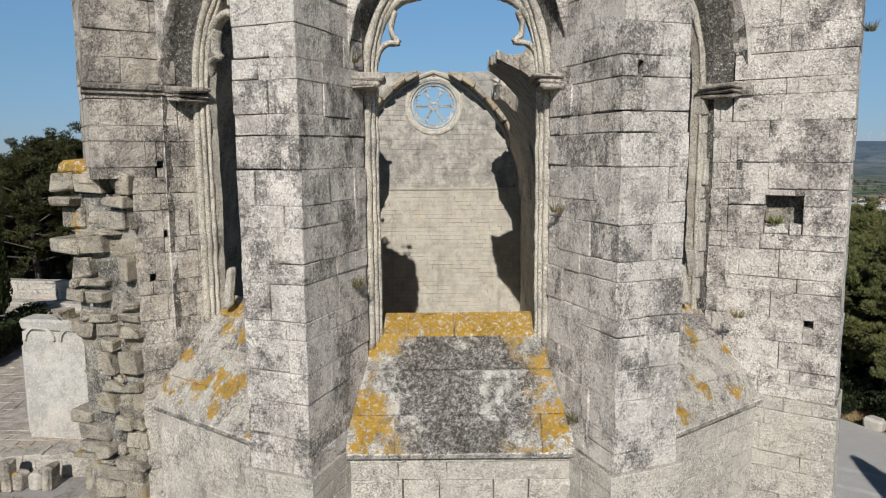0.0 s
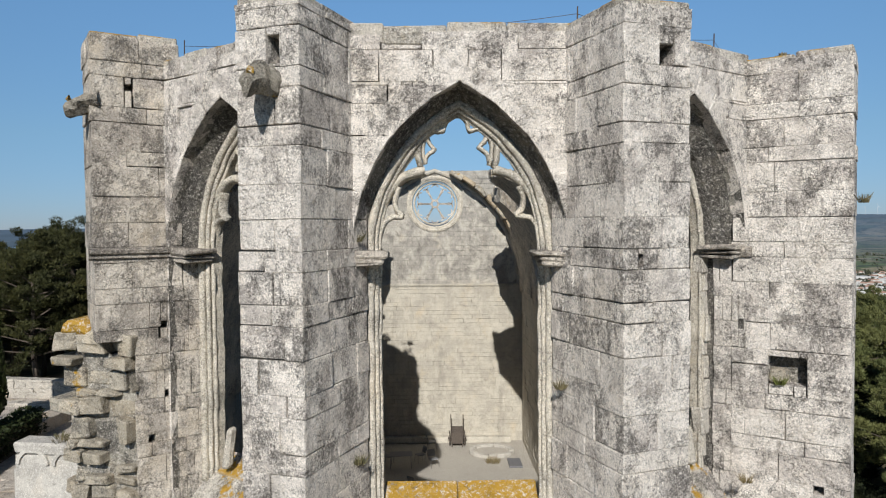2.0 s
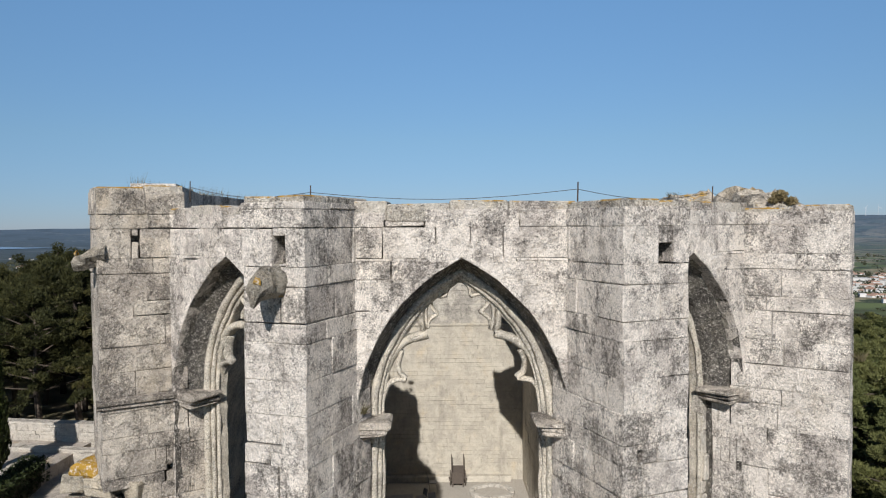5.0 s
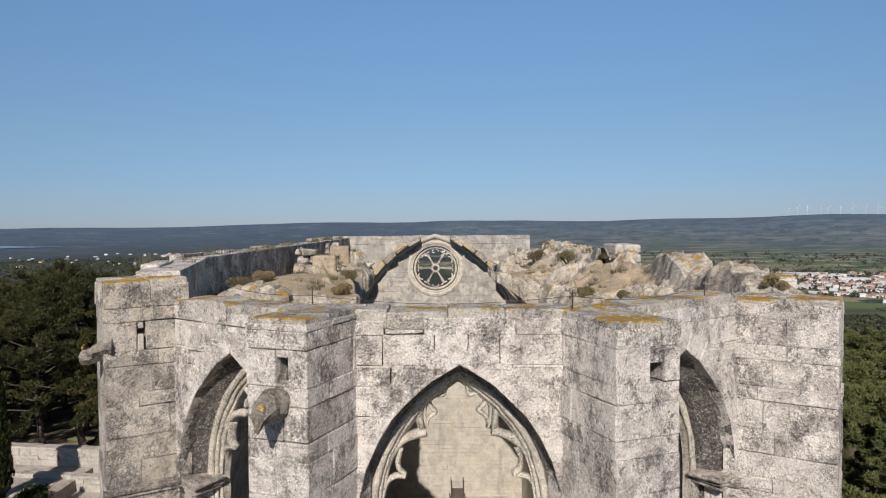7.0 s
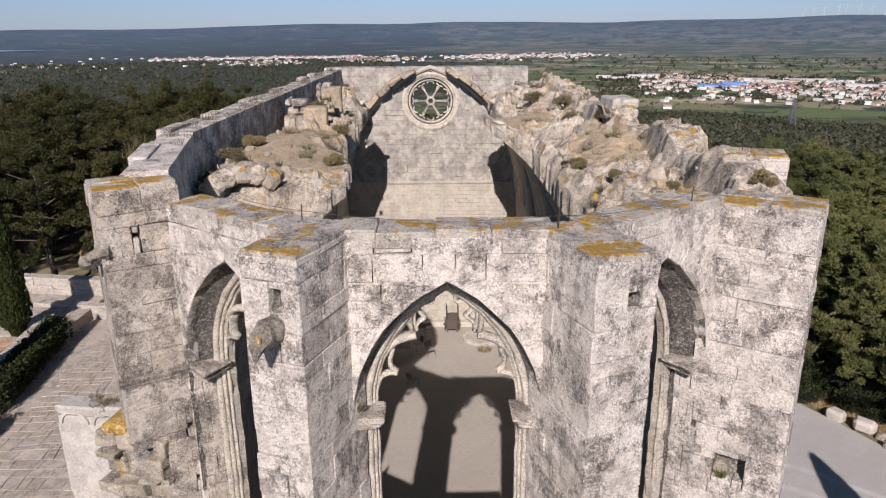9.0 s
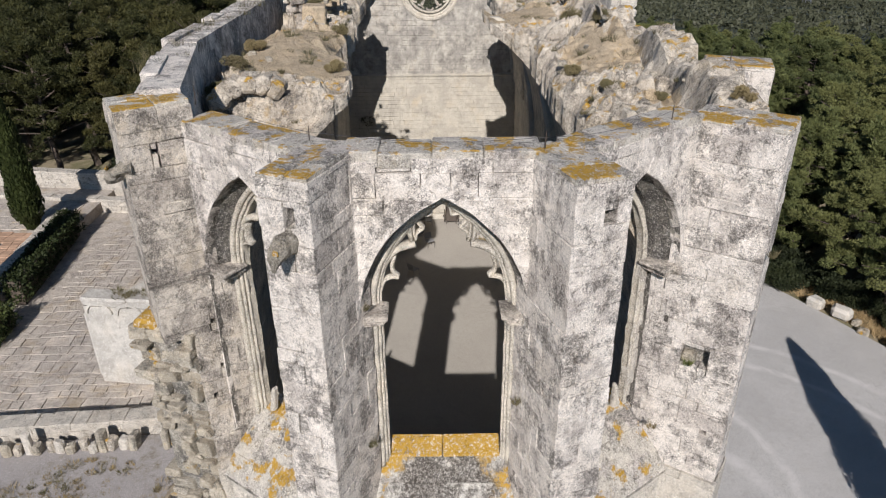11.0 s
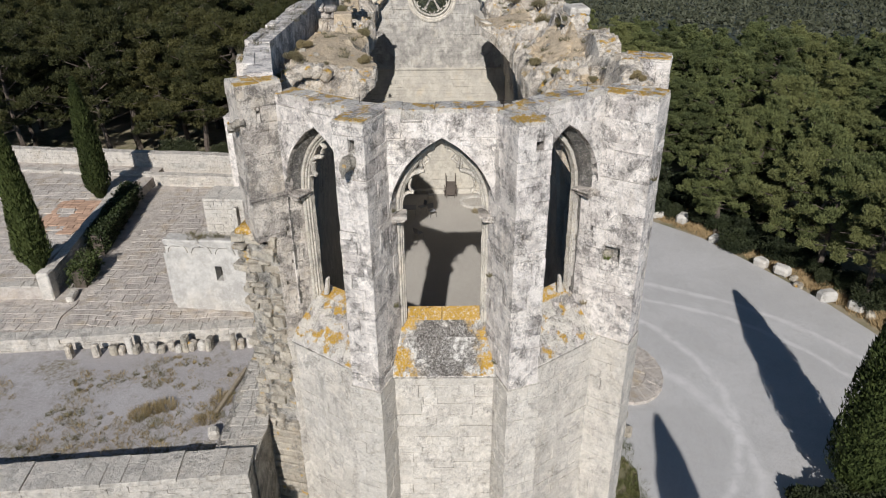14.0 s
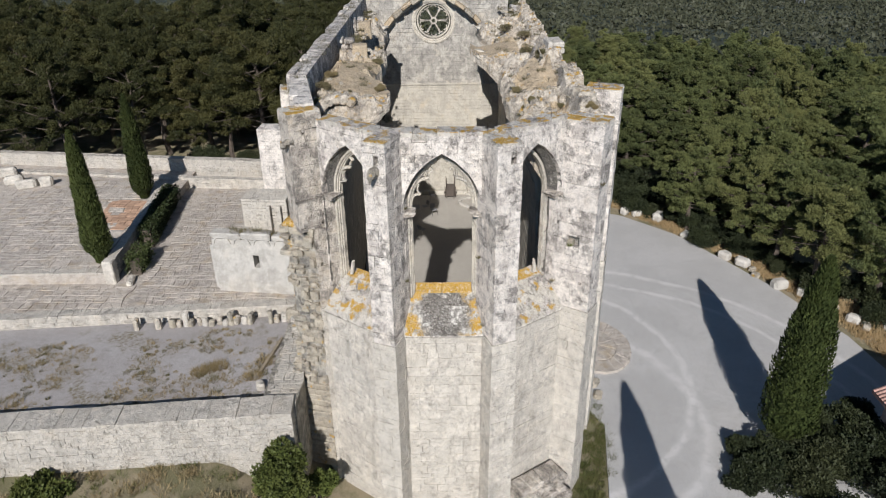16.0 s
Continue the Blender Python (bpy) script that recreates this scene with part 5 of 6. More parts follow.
# squared stumps and masses on the vault haunches
def stump(name, label, x, y, z, sx, sy, h, turn, mat, seed, whole=False):
    r = random.Random(seed)
    t = empty(name, label, "masonry stump", group="masonry stumps")
    fr, zz, i = Frame(x, y, turn), z, 0
    while zz < z + h - 0.05:
        d = h if whole else min(r.uniform(0.22, 0.36), z + h - zz)
        cut = r.uniform(-0.25, 0.25) * sx
        for s, e in ((-sx / 2, sx / 2),) if whole else ((-sx / 2, cut), (cut, sx / 2)):
            mesh_ob("stone_block", block_verts(hexa(fr, s + 0.004, e - 0.004, s + 0.03, e - 0.03, -sy / 2 + r.uniform(-.12, .12), sy / 2 + r.uniform(-.12, .12), zz, zz + d - 0.004), 0.05, 0.05), BLOCK_FACES, mat, t)
        zz += d
    return t


stump("vault_stump", "squared pale stone stump on the vault", -4.15, 24.6, 16.4, 0.85, 0.9, 1.05, 5, M_DIRT, 1, True)
stump("vault_stump", "squared pale stone stump on the vault", -4.5, 31.2, 16.5, 0.8, 0.9, 1.05, 5, M_DIRT, 2, True)
stump("vault_stump", "squared dark stone pier against the parapet", -4.85, 25.2, 16.3, 0.75, 1.0, 1.4, 4, M_DARKSTONE, 3)
stump("vault_stump", "squared dark stone pier against the parapet", -4.9, 31.6, 16.3, 0.7, 0.9, 1.4, 4, M_DARKSTONE, 4)
stump("vault_stump", "squared pale end of the south wall head", 6.1, 23.3, 17.2, 0.9, 1.4, 0.62, 4, M_PALE, 8)
# a row of rounded arch stones that still spans a hollow
relic = empty("arch_fragment", "row of rounded pale arch stones spanning a hollow", "arch fragment")
for i in range(6):
    a = radians(14 + 25 * i)
    cx, cz = -4.15 - 0.72 * math.cos(a), 16.52 + 0.48 * math.sin(a)
    v = boulder(br, 0, 0, -0.2, 0.46, 0.62, 0.42, 0.0)
    turn = Matrix.Rotation(math.pi / 2 - a, 4, "Y")
    mesh_ob("arch_stone", [turn @ Vector(p) + Vector((cx, 14.95 + 0.08 * i, cz)) for p in v], BLOCK_FACES, M_HEAP, relic)
# upright stones in a row behind the apse wall head
for i in range(7):
    x = 3.7 + 0.27 * i
    tagged(mesh_ob("upright_stone", boulder(br, x, 12.75 - 0.05 * i, vault_height(x, 12.7, 1)[0] - 0.15, 0.22, 0.3, br.uniform(0.35, 0.6), 0.2), BLOCK_FACES, M_HEAP), "short upright pale stone bedded in the vault fill", "stone", "upright stones")
for i in range(5):
    x = -3.9 + 0.30 * i
    tagged(mesh_ob("upright_stone", boulder(br, x, 12.5 - 0.22 * i, 16.35 - 0.1 * i, 0.26, 0.34, br.uniform(0.4, 0.6), -0.5), BLOCK_FACES, M_HEAP), "short upright pale stone bedded in the vault fill", "stone", "upright stones")
# two slabs that lean together
for side, mat in ((-1, M_DARKSTONE), (1, M_HEAP)):
    v = [(5.0 + side * (0.34 - 0.30 * k + 0.07 * q), 21.6 + w * 0.34, 17.0 + 0.72 * k) for k in (0, 1) for w in (-1, 1) for q in (0, 1)]
    tagged(mesh_ob("leaning_slab", block_verts(v if side > 0 else [v[k ^ 1] for k in range(8)], 0.02, 0.03), BLOCK_FACES, mat), "thin weathered slab leaning against another", "slab", "leaning slabs")

# what is left of the vault against the end wall, following its arch
ARCH_W, ARCH_RISE = 5.0, 6.72
ARCH_R = (ARCH_W ** 2 + ARCH_RISE ** 2) / (2 * ARCH_W)
ARCH_TOP = math.asin(ARCH_RISE / ARCH_R)
for side in (-1, 1):
    t = empty("vault_fringe", "torn strip of vault clinging to the end wall arch", "vault", "structure")
    for i in range(9):
        v = []
        for a in (ARCH_TOP * (0.06 + 0.094 * i), ARCH_TOP * (0.06 + 0.094 * (i + 1)) - 0.004):
            for n in (0.0, br.uniform(0.9, 1.5) + (0.5 if i < 5 else -0.3)):
                for rr in (ARCH_R, ARCH_R + 0.42 - 0.02 * i):
                    v.append(F_WEST.at(side * (rr * math.cos(a) - (ARCH_R - ARCH_W)), n, 11.2 + rr * math.sin(a)))
        if side < 0:
            v = [v[k ^ 1] for k in range(8)]
        mesh_ob("vault_stone", block_verts(v, 0.05, 0.06), BLOCK_FACES, (M_RUBBLE, M_DIRT)[i % 2], t)

# weeds in the joints of the apse
for i, (fr, u, n, z) in enumerate(((F_B2R, -0.12, 0.0, 12.06), (F_MID, -1.40, -0.1, 14.4), (F_MID, 1.33, 0.0, 12.4), (F_MID, -1.38, 0.0, 11.4), (F_B2R, 0.98, 0.0, 14.9), (F_RIGHT, 0.9, 0.3, 10.6), (F_B1R, -0.5, -0.9, 9.6))):
    p = fr.at(u, n + 0.03, z)
    g = Geo()
    g.add(*blades(br, p[0], p[1], p[2], 0.07, 0.16, 60, 1.0, 0.008))
    tagged(g.ob("wall_weed", M_WEED if i else M_BUSH), "small weed growing from a wall joint", "weed", "wall weeds", "stuff")
mesh_ob("loose_block", block_verts(hexa(F_B2R, -0.30, -0.02, -0.28, -0.04, -0.28, -0.06, 12.06, 12.28), 0.03, 0.02), BLOCK_FACES, M_RUBBLE, b2r)
v, f = sweep(F_B2R, [(-0.95, 14.15), (-0.55, 14.15)], [(-0.10, -0.02), (-0.07, 0.07), (0.04, 0.11), (0.09, 0.0)])
mesh_ob("string_course", v, f, M_DARKSTONE, b2r)

# ---- nave furnishings ----
M_WOOD = plain("dark_cart_wood", (0.11, 0.09, 0.075), 0.75, 0.25, 14)
M_CHAIR = plain("grey_plastic", (0.22, 0.22, 0.225), 0.5, 0.05, 10, bump=0.02)
M_LEG = plain("grey_steel", (0.25, 0.25, 0.26), 0.4, 0.05, 10, 0.8)


def box(x0, x1, y0, y1, z0, z1, c=0.01):
    return block_verts([(x, y, z) for z in (z0, z1) for y in (y0, y1) for x in (x0, x1)], c, 0.0)


def wheel(parent, x, y, z, r):
    w = mesh_ob("wheel", [], [], M_WOOD, parent)
    g, n = Geo(), 24
    for j in range(n):
        a, b = 2 * math.pi * j / n, 2 * math.pi * (j + 1) / n
        q = [(x + dx, y + math.cos(t) * rr, z + math.sin(t) * rr) for t in (a, b) for rr in (r * 0.86, r) for dx in (-0.03, 0.03)]
        g.add(q, BOX_FACES)
    for j in range(8):
        a = math.pi * j / 4
        limb(g, (x, y, z), (x, y + math.cos(a) * r * 0.9, z + math.sin(a) * r * 0.9), 0.022, 0.018, 5)
    limb(g, (x - 0.1, y, z), (x + 0.1, y, z), 0.07, 0.07, 8)
    w.data.from_pydata([tuple(p) for p in g.v], [], g.f)
    return w


cart = empty("hand_cart", "dark wooden two wheeled cart with upright shafts", "cart")
cx, cy, cz = 0.85, 40.1, 1.9
wheel(cart, cx - 0.43, cy, cz + 0.42, 0.42)
wheel(cart, cx + 0.43, cy, cz + 0.42, 0.42)
mesh_ob("bed", box(cx - 0.34, cx + 0.34, cy - 0.35, cy + 0.4, cz + 0.45, cz + 0.53), BLOCK_FACES, M_WOOD, cart)
mesh_ob("front_board", box(cx - 0.34, cx + 0.34, cy - 0.38, cy - 0.34, cz + 0.2, cz + 0.85), BLOCK_FACES, M_WOOD, cart)
mesh_ob("back_board", box(cx - 0.34, cx + 0.34, cy + 0.38, cy + 0.42, cz + 0.45, cz + 1.0), BLOCK_FACES, M_WOOD, cart)
for s in (-1, 1):
    mesh_ob("side_board", box(cx + s * 0.35 - 0.02, cx + s * 0.35 + 0.02, cy - 0.35, cy + 0.4, cz + 0.5, cz + 0.95), BLOCK_FACES, M_WOOD, cart)
    g = Geo()
    limb(g, (cx + s * 0.33, cy - 0.3, cz + 0.4), (cx + s * 0.36, cy + 0.2, cz + 1.75), 0.035, 0.025)
    g.ob("shaft", M_WOOD, cart)
    g = Geo()
    limb(g, (cx + s * 0.30, cy - 0.36, cz + 0.0), (cx + s * 0.30, cy - 0.36, cz + 0.9), 0.03, 0.03)
    g.ob("prop", M_WOOD, cart)


def chair():
    t = empty("garden_chair", "grey plastic chair with thin steel legs on gravel", "chair", group="chairs in the nave")
    mesh_ob("seat", box(-0.23, 0.23, -0.22, 0.22, 0.42, 0.46, 0.015), BLOCK_FACES, M_CHAIR, t)
    q = [(x, y + (0.10 if z > 0.6 else 0), z) for z in (0.5, 0.85) for y in (0.2, 0.24) for x in (-0.22, 0.22)]
    mesh_ob("backrest", block_verts(q, 0.02, 0), BLOCK_FACES, M_CHAIR, t)
    for x in (-0.2, 0.2):
        for y in (-0.2, 0.2):
            g = Geo()
            limb(g, (x, y, 0.44), (x * 1.15, y * 1.2, 0.0), 0.012, 0.012, 6)
            g.ob("leg", M_LEG, t)
        g = Geo()
        limb(g, (x, 0.2, 0.44), (x, 0.24, 0.55), 0.012, 0.012, 6)
        g.ob("back_post", M_LEG, t)
    return t


c0 = chair()
c0.matrix_world = pose(-0.50, 36.5, 1.9, 0, 0, 25)
for x, y, a in ((-1.2, 37.2, -60), (-1.35, 33.0, 140), (-0.6, 39.4, 100), (-2.9, 37.0, 80)):
    copy_thing(c0, pose(x, y, 1.9, 0, 0, a))
table = empty("folding_table", "grey folding table standing on the nave gravel", "table")
mesh_ob("tabletop", box(-0.6, 0.6, -0.38, 0.38, 0.72, 0.75, 0.01), BLOCK_FACES, M_CHAIR, table)
for x in (-0.52, 0.52):
    for y in (-0.3, 0.3):
        g = Geo()
        limb(g, (x, y, 0.73), (x * 1.05, y * 1.05, 0), 0.016, 0.016, 6)
        g.ob("leg", M_LEG, table)
table.matrix_world = pose(-2.2, 36.4, 1.9, 0, 0, 4)
# round stone kerb
basin = empty("stone_ring", "low round pale stone kerb filled with gravel", "stone kerb")
for k in range(18):
    a0, a1 = 2 * math.pi * k / 18, 2 * math.pi * (k + 0.96) / 18
    q = [(2.75 + math.cos(a) * r, 38.7 + math.sin(a) * r * 0.85, z) for z in (1.9, 2.12 + br.uniform(-.03, .03)) for r in (1.0, 1.28) for a in (a0, a1)]
    mesh_ob("kerb_stone", block_verts([q[j] for j in (1, 0, 3, 2, 5, 4, 7, 6)], 0.02, 0.01), BLOCK_FACES, M_PLASTER, basin)
mesh_ob("infill", [(2.75 + math.cos(2 * math.pi * k / 24) * 1.02, 38.7 + math.sin(2 * math.pi * k / 24) * 0.87, 1.96) for k in range(24)], [tuple(range(24))], M_FLOOR, basin)
tagged(mesh_ob("stone_slab", box(3.5, 4.2, 36.2, 37.5, 1.9, 2.0, 0.02), BLOCK_FACES, plain("grey_slate", (0.16, 0.16, 0.17), 0.6)), "flat dark grey slab lying on gravel", "slab")
tagged(mesh_ob("stone_bench", box(-4.4, 4.0, 40.45, 40.88, 1.9, 2.25, 0.03), BLOCK_FACES, M_SMOOTH), "low pale stone bench along the end wall", "bench")
g = Geo()
g.add(*blades(br, 2.7, 37.1, 1.9, 0.35, 0.4, 160, 0.9, 0.012))
tagged(g.ob("dry_tuft", M_WEED), "dry weed tuft beside the stone kerb", "weed")

# ---- garden, courtyard ----
# white wall with scalloped head and a slit
F_WHITE = Frame(-9.75, 19.6, -7.5)
white = empty("wall_white", "whitewashed wall with scalloped head and a slit window", "wall", "structure")
hw = 2.55
for l, r2, a, b in ((-hw, -0.33, 4.8, 8.15), (0.0, 2.9, 4.8, 8.15), (-0.33, 0.0, 4.8, 6.5), (-0.33, 0.0, 7.25, 8.15)):
    g = Geo()
    g.add(hexa(F_WHITE, l, r2, l, r2, -0.55, 0, a, b), BOX_FACES)
    g.ob("plaster", M_PLASTER, white)
g = Geo()
for l, r2, n0, n1, a, b in ((-0.45, -0.33, -1.6, -0.5, 6.4, 7.35), (0.0, 0.12, -1.6, -0.5, 6.4, 7.35), (-0.33, 0.0, -1.6, -0.5, 6.4, 6.5), (-0.33, 0.0, -1.6, -0.5, 7.25, 7.35), (-0.33, 0.0, -1.6, -1.5, 6.5, 7.25)):
    g.add(hexa(F_WHITE, l, r2, l, r2, n0, n1, a, b), BOX_FACES)
g.ob("slit_recess", M_CORE, white)
for l, r2, h in ((-hw - 0.04, -0.9, 8.52), (-0.9, 0.8, 8.58), (0.8, 2.9, 8.47)):
    mesh_ob("coping_stone", block_verts(hexa(F_WHITE, l, r2 - 0.01, l, r2 - 0.03, -0.62, 0.07, 8.15, h), 0.07, 0.04), BLOCK_FACES, M_PLASTER, white)
for i in range(5):
    v, f = sweep(F_WHITE, arc(-hw + 0.55 + i * 1.12, 7.86, 0.46, 3, 177, 12), [(-0.06, 0.0), (-0.05, 0.07), (0.05, 0.07), (0.06, 0.0)])
    mesh_ob("blind_arch", v, f, M_PLASTER, white)
g = Geo()
for _ in range(26):
    p = F_WHITE.at(br.uniform(-1.5, 2.6), br.uniform(-0.6, -0.1), 8.45)
    g.add(*blades(br, p[0], p[1], p[2], 0.16, 0.26, 50, 0.9, 0.012))
tagged(g.ob("wall_weeds", M_WEED), "dry weeds along the head of the white wall", "weeds", kind="stuff")
tagged(mesh_ob("wall_return", hexa(Frame(-12.15, 20.1, 60), 0, 3.0, 0, 3.0, -0.5, 0, 4.8, 7.6), BOX_FACES, M_PLASTER), "whitewashed return of the scalloped wall", "wall", kind="structure")
# ruined walls beside the nave
low_wall("wall_chapel_stub", -11.0, 27.0, -6.3, 26.6, 1.2, 4.7, 12.0, 81, "tall broken stub of a side chapel wall", M_STONE, 220)
low_wall("wall_chapel_low", -11.2, 22.6, -8.6, 22.4, 1.6, 4.7, 9.3, 82, "low broken chapel wall with two upright slots", M_PALE, 120)
for x in (-9.6, -9.0):
    tagged(mesh_ob("pilaster", box(x - 0.09, x + 0.09, 22.1, 22.4, 4.85, 9.0, 0.02), BLOCK_FACES, M_PALE), "narrow upright stone pilaster on the chapel wall", "pilaster", "pilasters")
# garden's east edge: wide wall that climbs to the church
slab("wall_garden_side", [(-7.5, 9.1), (-6.0, 9.1), (-6.0, 16.5), (-7.5, 16.5)][::1], 1.0, 5.62, M_CORE, "wide rough wall between garden and church", "wall")
# standing stones along the garden's back wall
for i in range(26):
    x = -15.2 + i * 0.33 + br.uniform(-0.08, 0.08)
    if i in (1, 2, 4, 18, 19):
        continue
    h = br.uniform(0.35, 0.95)
    tagged(mesh_ob("carved_stone", boulder(br, x, 16.5 + 0.08 * (x + 6) + br.uniform(-0.1, 0.05), 5.13, br.uniform(0.24, 0.34), br.uniform(0.25, 0.45), h, br.uniform(-0.25, 0.25)), BLOCK_FACES, (M_HEAP, M_PALE, M_RUBBLE)[i % 3]),
           "salvaged carved stone leaning on the garden wall" if h > 0.6 else "short salvaged stone set before the garden wall", "stone", "salvaged stones")
tagged(mesh_ob("loose_stone", boulder(br, -7.9, 10.9, 5.13, 0.4, 0.5, 0.4, 0.3), BLOCK_FACES, M_PALE), "squared loose stone in the garden corner", "stone")
g = Geo()
limb(g, (-8.2, 12.0, 5.2), (-7.7, 14.6, 5.3), 0.10, 0.08, 6)
tagged(g.ob("timber", plain("grey_timber", (0.30, 0.25, 0.18), 0.9, 0.2, 8)), "weathered grey timber lying in the garden", "timber")
# garden weeds
g, g2 = Geo(), Geo()
for _ in range(1100):
    x = br.uniform(-26, -7.6)
    y = br.uniform(9.5, 16.0) + 0.08 * (x + 6)
    if noise.noise((x * 0.35, y * 0.5, 9)) < -0.12:
        continue
    (g if br.random() < 0.6 else g2).add(*blades(br, x, y, 5.14, br.uniform(0.06, 0.32), br.uniform(0.05, 0.17), 46, 1.0, 0.011))
for x, y in ((-10.6, 12.3), (-10.2, 12.5), (-11.0, 12.1), (-8.2, 12.8), (-8.4, 11.8)):
    g.add(*blades(br, x, y, 5.14, 0.38, 0.28, 420, 0.9, 0.008))
tagged(g.ob("garden_weeds", M_DRY), "dry straw coloured weeds in the stony garden", "weeds", kind="stuff")
tagged(g2.ob("green_weeds", M_WEED), "grey green weeds in the stony garden", "weeds", kind="stuff")

# terrace: kerb, parapet by the hedge, steps, brick patch
low_wall("wall_terrace_kerb", -46, 20.75, -18.9, 20.95, 0.5, 4.8, 5.55, 84, "low pale kerb of the paved terrace")
low_wall("wall_parapet", -18.7, 21.2, -19.9, 33.5, 0.45, 4.8, 6.0, 85, "pale stone parapet beside the clipped hedge")
low_wall("wall_yard_kerb", -46, 38.8, -13, 34.7, 0.5, 4.8, 5.65, 86, "low stone kerb before the boundary wall")
tagged(mesh_ob("gate_pier", box(-19.1, -18.5, 20.8, 21.4, 4.8, 6.3, 0.06), BLOCK_FACES, M_PALE), "short squared stone pier at the terrace corner", "pier")
for i in range(4):
    tagged(mesh_ob("step", box(-20.7 + i * 0.42, -20.3 + i * 0.42, 23.4, 25.2, 5.4, 5.75 - 0.09 * i, 0.015), BLOCK_FACES, M_PALE), "low stone slab step beside the hedge", "step", "terrace steps")
tagged(mesh_ob("tilted_slab", boulder(br, -17.7, 21.0, 4.85, 0.35, 1.1, 0.3, 0.2), BLOCK_FACES, M_PALE), "worn stone slab lying on the courtyard", "slab")
for x, y, w in ((-30.5, 34.2, 1.6), (-31.8, 35.0, 1.4), (-29.2, 34.6, 1.0), (-33.5, 36.5, 2.0)):
    tagged(mesh_ob("stone_bench", boulder(br, x, y, 5.4, w, 0.7, 0.8, 0.3), BLOCK_FACES, M_PALE), "massive pale stone seat block on the terrace", "bench", "stone seats")


def hedge(x0, y0, x1, y1, wide, h, seed, label):
    r = random.Random(seed)
    t = empty("clipped_hedge", label, "hedge", group="hedges")
    L = math.hypot(x1 - x0, y1 - y0)
    cl = []
    n = int(L / 0.35)
    for i in range(n):
        k = (i + 0.5) / n
        for w in (-0.3, 0.3):
            for zz in (0.3, 0.62, 0.85):
                cl.append((x0 + (x1 - x0) * k + w * wide, y0 + (y1 - y0) * k + r.uniform(-.1, .1), 4.85 + h * zz, 0.36 * wide + r.uniform(-.05, .05)))
    tuft_cloud(r, cl, 90, 0.12, 0.2, 0.8).ob("foliage", M_HEDGE, t)
    g = Geo()
    g.add([(x0 + (x1 - x0) * k + s * wide * 0.3, y0 + (y1 - y0) * k, 4.8 + z) for z in (0, h * 0.8) for k in (0.02, 0.98) for s in (-1, 1)], BOX_FACES)
    g.ob("inner_wood", M_BARK, t)


hedge(-17.75, 21.9, -17.95, 23.9, 0.95, 1.15, 1, "short clipped green hedge beside the terrace pier")
hedge(-18.3, 25.3, -19.2, 32.6, 0.9, 1.5, 2, "long dark clipped hedge along the parapet")

# paving: stones of the courtyard and the terraces
def paving(name, x0, x1, y0, y1, z, mat, seed, label, lo=0.4, hi=0.9, deep=0.5, most=290, skip=None, near=None):
    r = random.Random(seed)
    t = empty(name, label, "pavement", "structure")
    rest, made, y = Geo(), 0, y0
    while y < y1 - 0.1:
        d = min(r.uniform(0.55, 1.35) * deep, y1 - y)
        for s, e in zip(*(lambda c: (c, c[1:]))(split(x0 + r.uniform(0, 0.3), x1, r, lo, hi))):
            if skip and skip(0.5 * (s + e), y):
                continue
            h = z + r.uniform(-0.006, 0.008) * (12 if mat is M_RUBBLE else 1)
            j = r.uniform(0.003, 0.014)
            warp = lambda a, b: (a + 0.22 * noise.noise((a * 0.7, b * 0.7, 4)), b + 0.26 * noise.noise((a * 0.45, b * 0.6, 8)))
            v = block_verts([(*warp(a, b), c) for c in (z - 0.08, h) for b in (y + j, y + d - j) for a in (s + j, e - j)], 0.010, 0.022 if mat is M_RUBBLE else 0.006)
            if made < most and (near is None or near(0.5 * (s + e), y)):
                mesh_ob("paving_stone", v, BLOCK_FACES, mat, t)
                made += 1
            else:
                rest.add(v, BLOCK_FACES)
        y += d
    tagged(rest.ob("paving", mat, t), kind="stuff")


M_BRICKPAVE = plain("orange_brick_paving", (0.46, 0.30, 0.205), 0.9, 0.15, 7, vary=0.25)
paving("pavement_courtyard_stones", -17.2, -6.3, 17.0, 35.0, 4.90, M_PAVE, 91, "worn uneven paving stones of the courtyard", 0.25, 1.0, near=lambda x, y: y < 23)
paving("pavement_path_stones", -40, -17.3, 14.6, 20.6, 4.91, M_PAVE, 92, "worn uneven paving stones of the garden path", near=lambda x, y: x > -26)
paving("pavement_wall_head", -7.5, -6.0, 9.15, 16.4, 5.68, M_WALL, 95, "rough uneven stones of the wide wall head", 0.25, 0.6, 0.4)
brick_at = lambda x, y: -23.2 < x < -19.9 and 26.5 < y < 31.6 and noise.noise((x * 0.8, y * 0.8, 3)) > -0.15
paving("pavement_terrace_stones", -40, -19.7, 21.1, 35.2, 5.50, M_PAVE, 93, "pale worn flags of the upper terrace", 0.6, 1.3, 0.6, skip=brick_at, near=lambda x, y: x > -28)
paving("pavement_brick_patch", -23.2, -19.9, 26.5, 31.6, 5.505, M_BRICKPAVE, 94, "patch of orange brick paving on the terrace", 0.3, 0.6, 0.35, skip=lambda x, y: not brick_at(x, y))

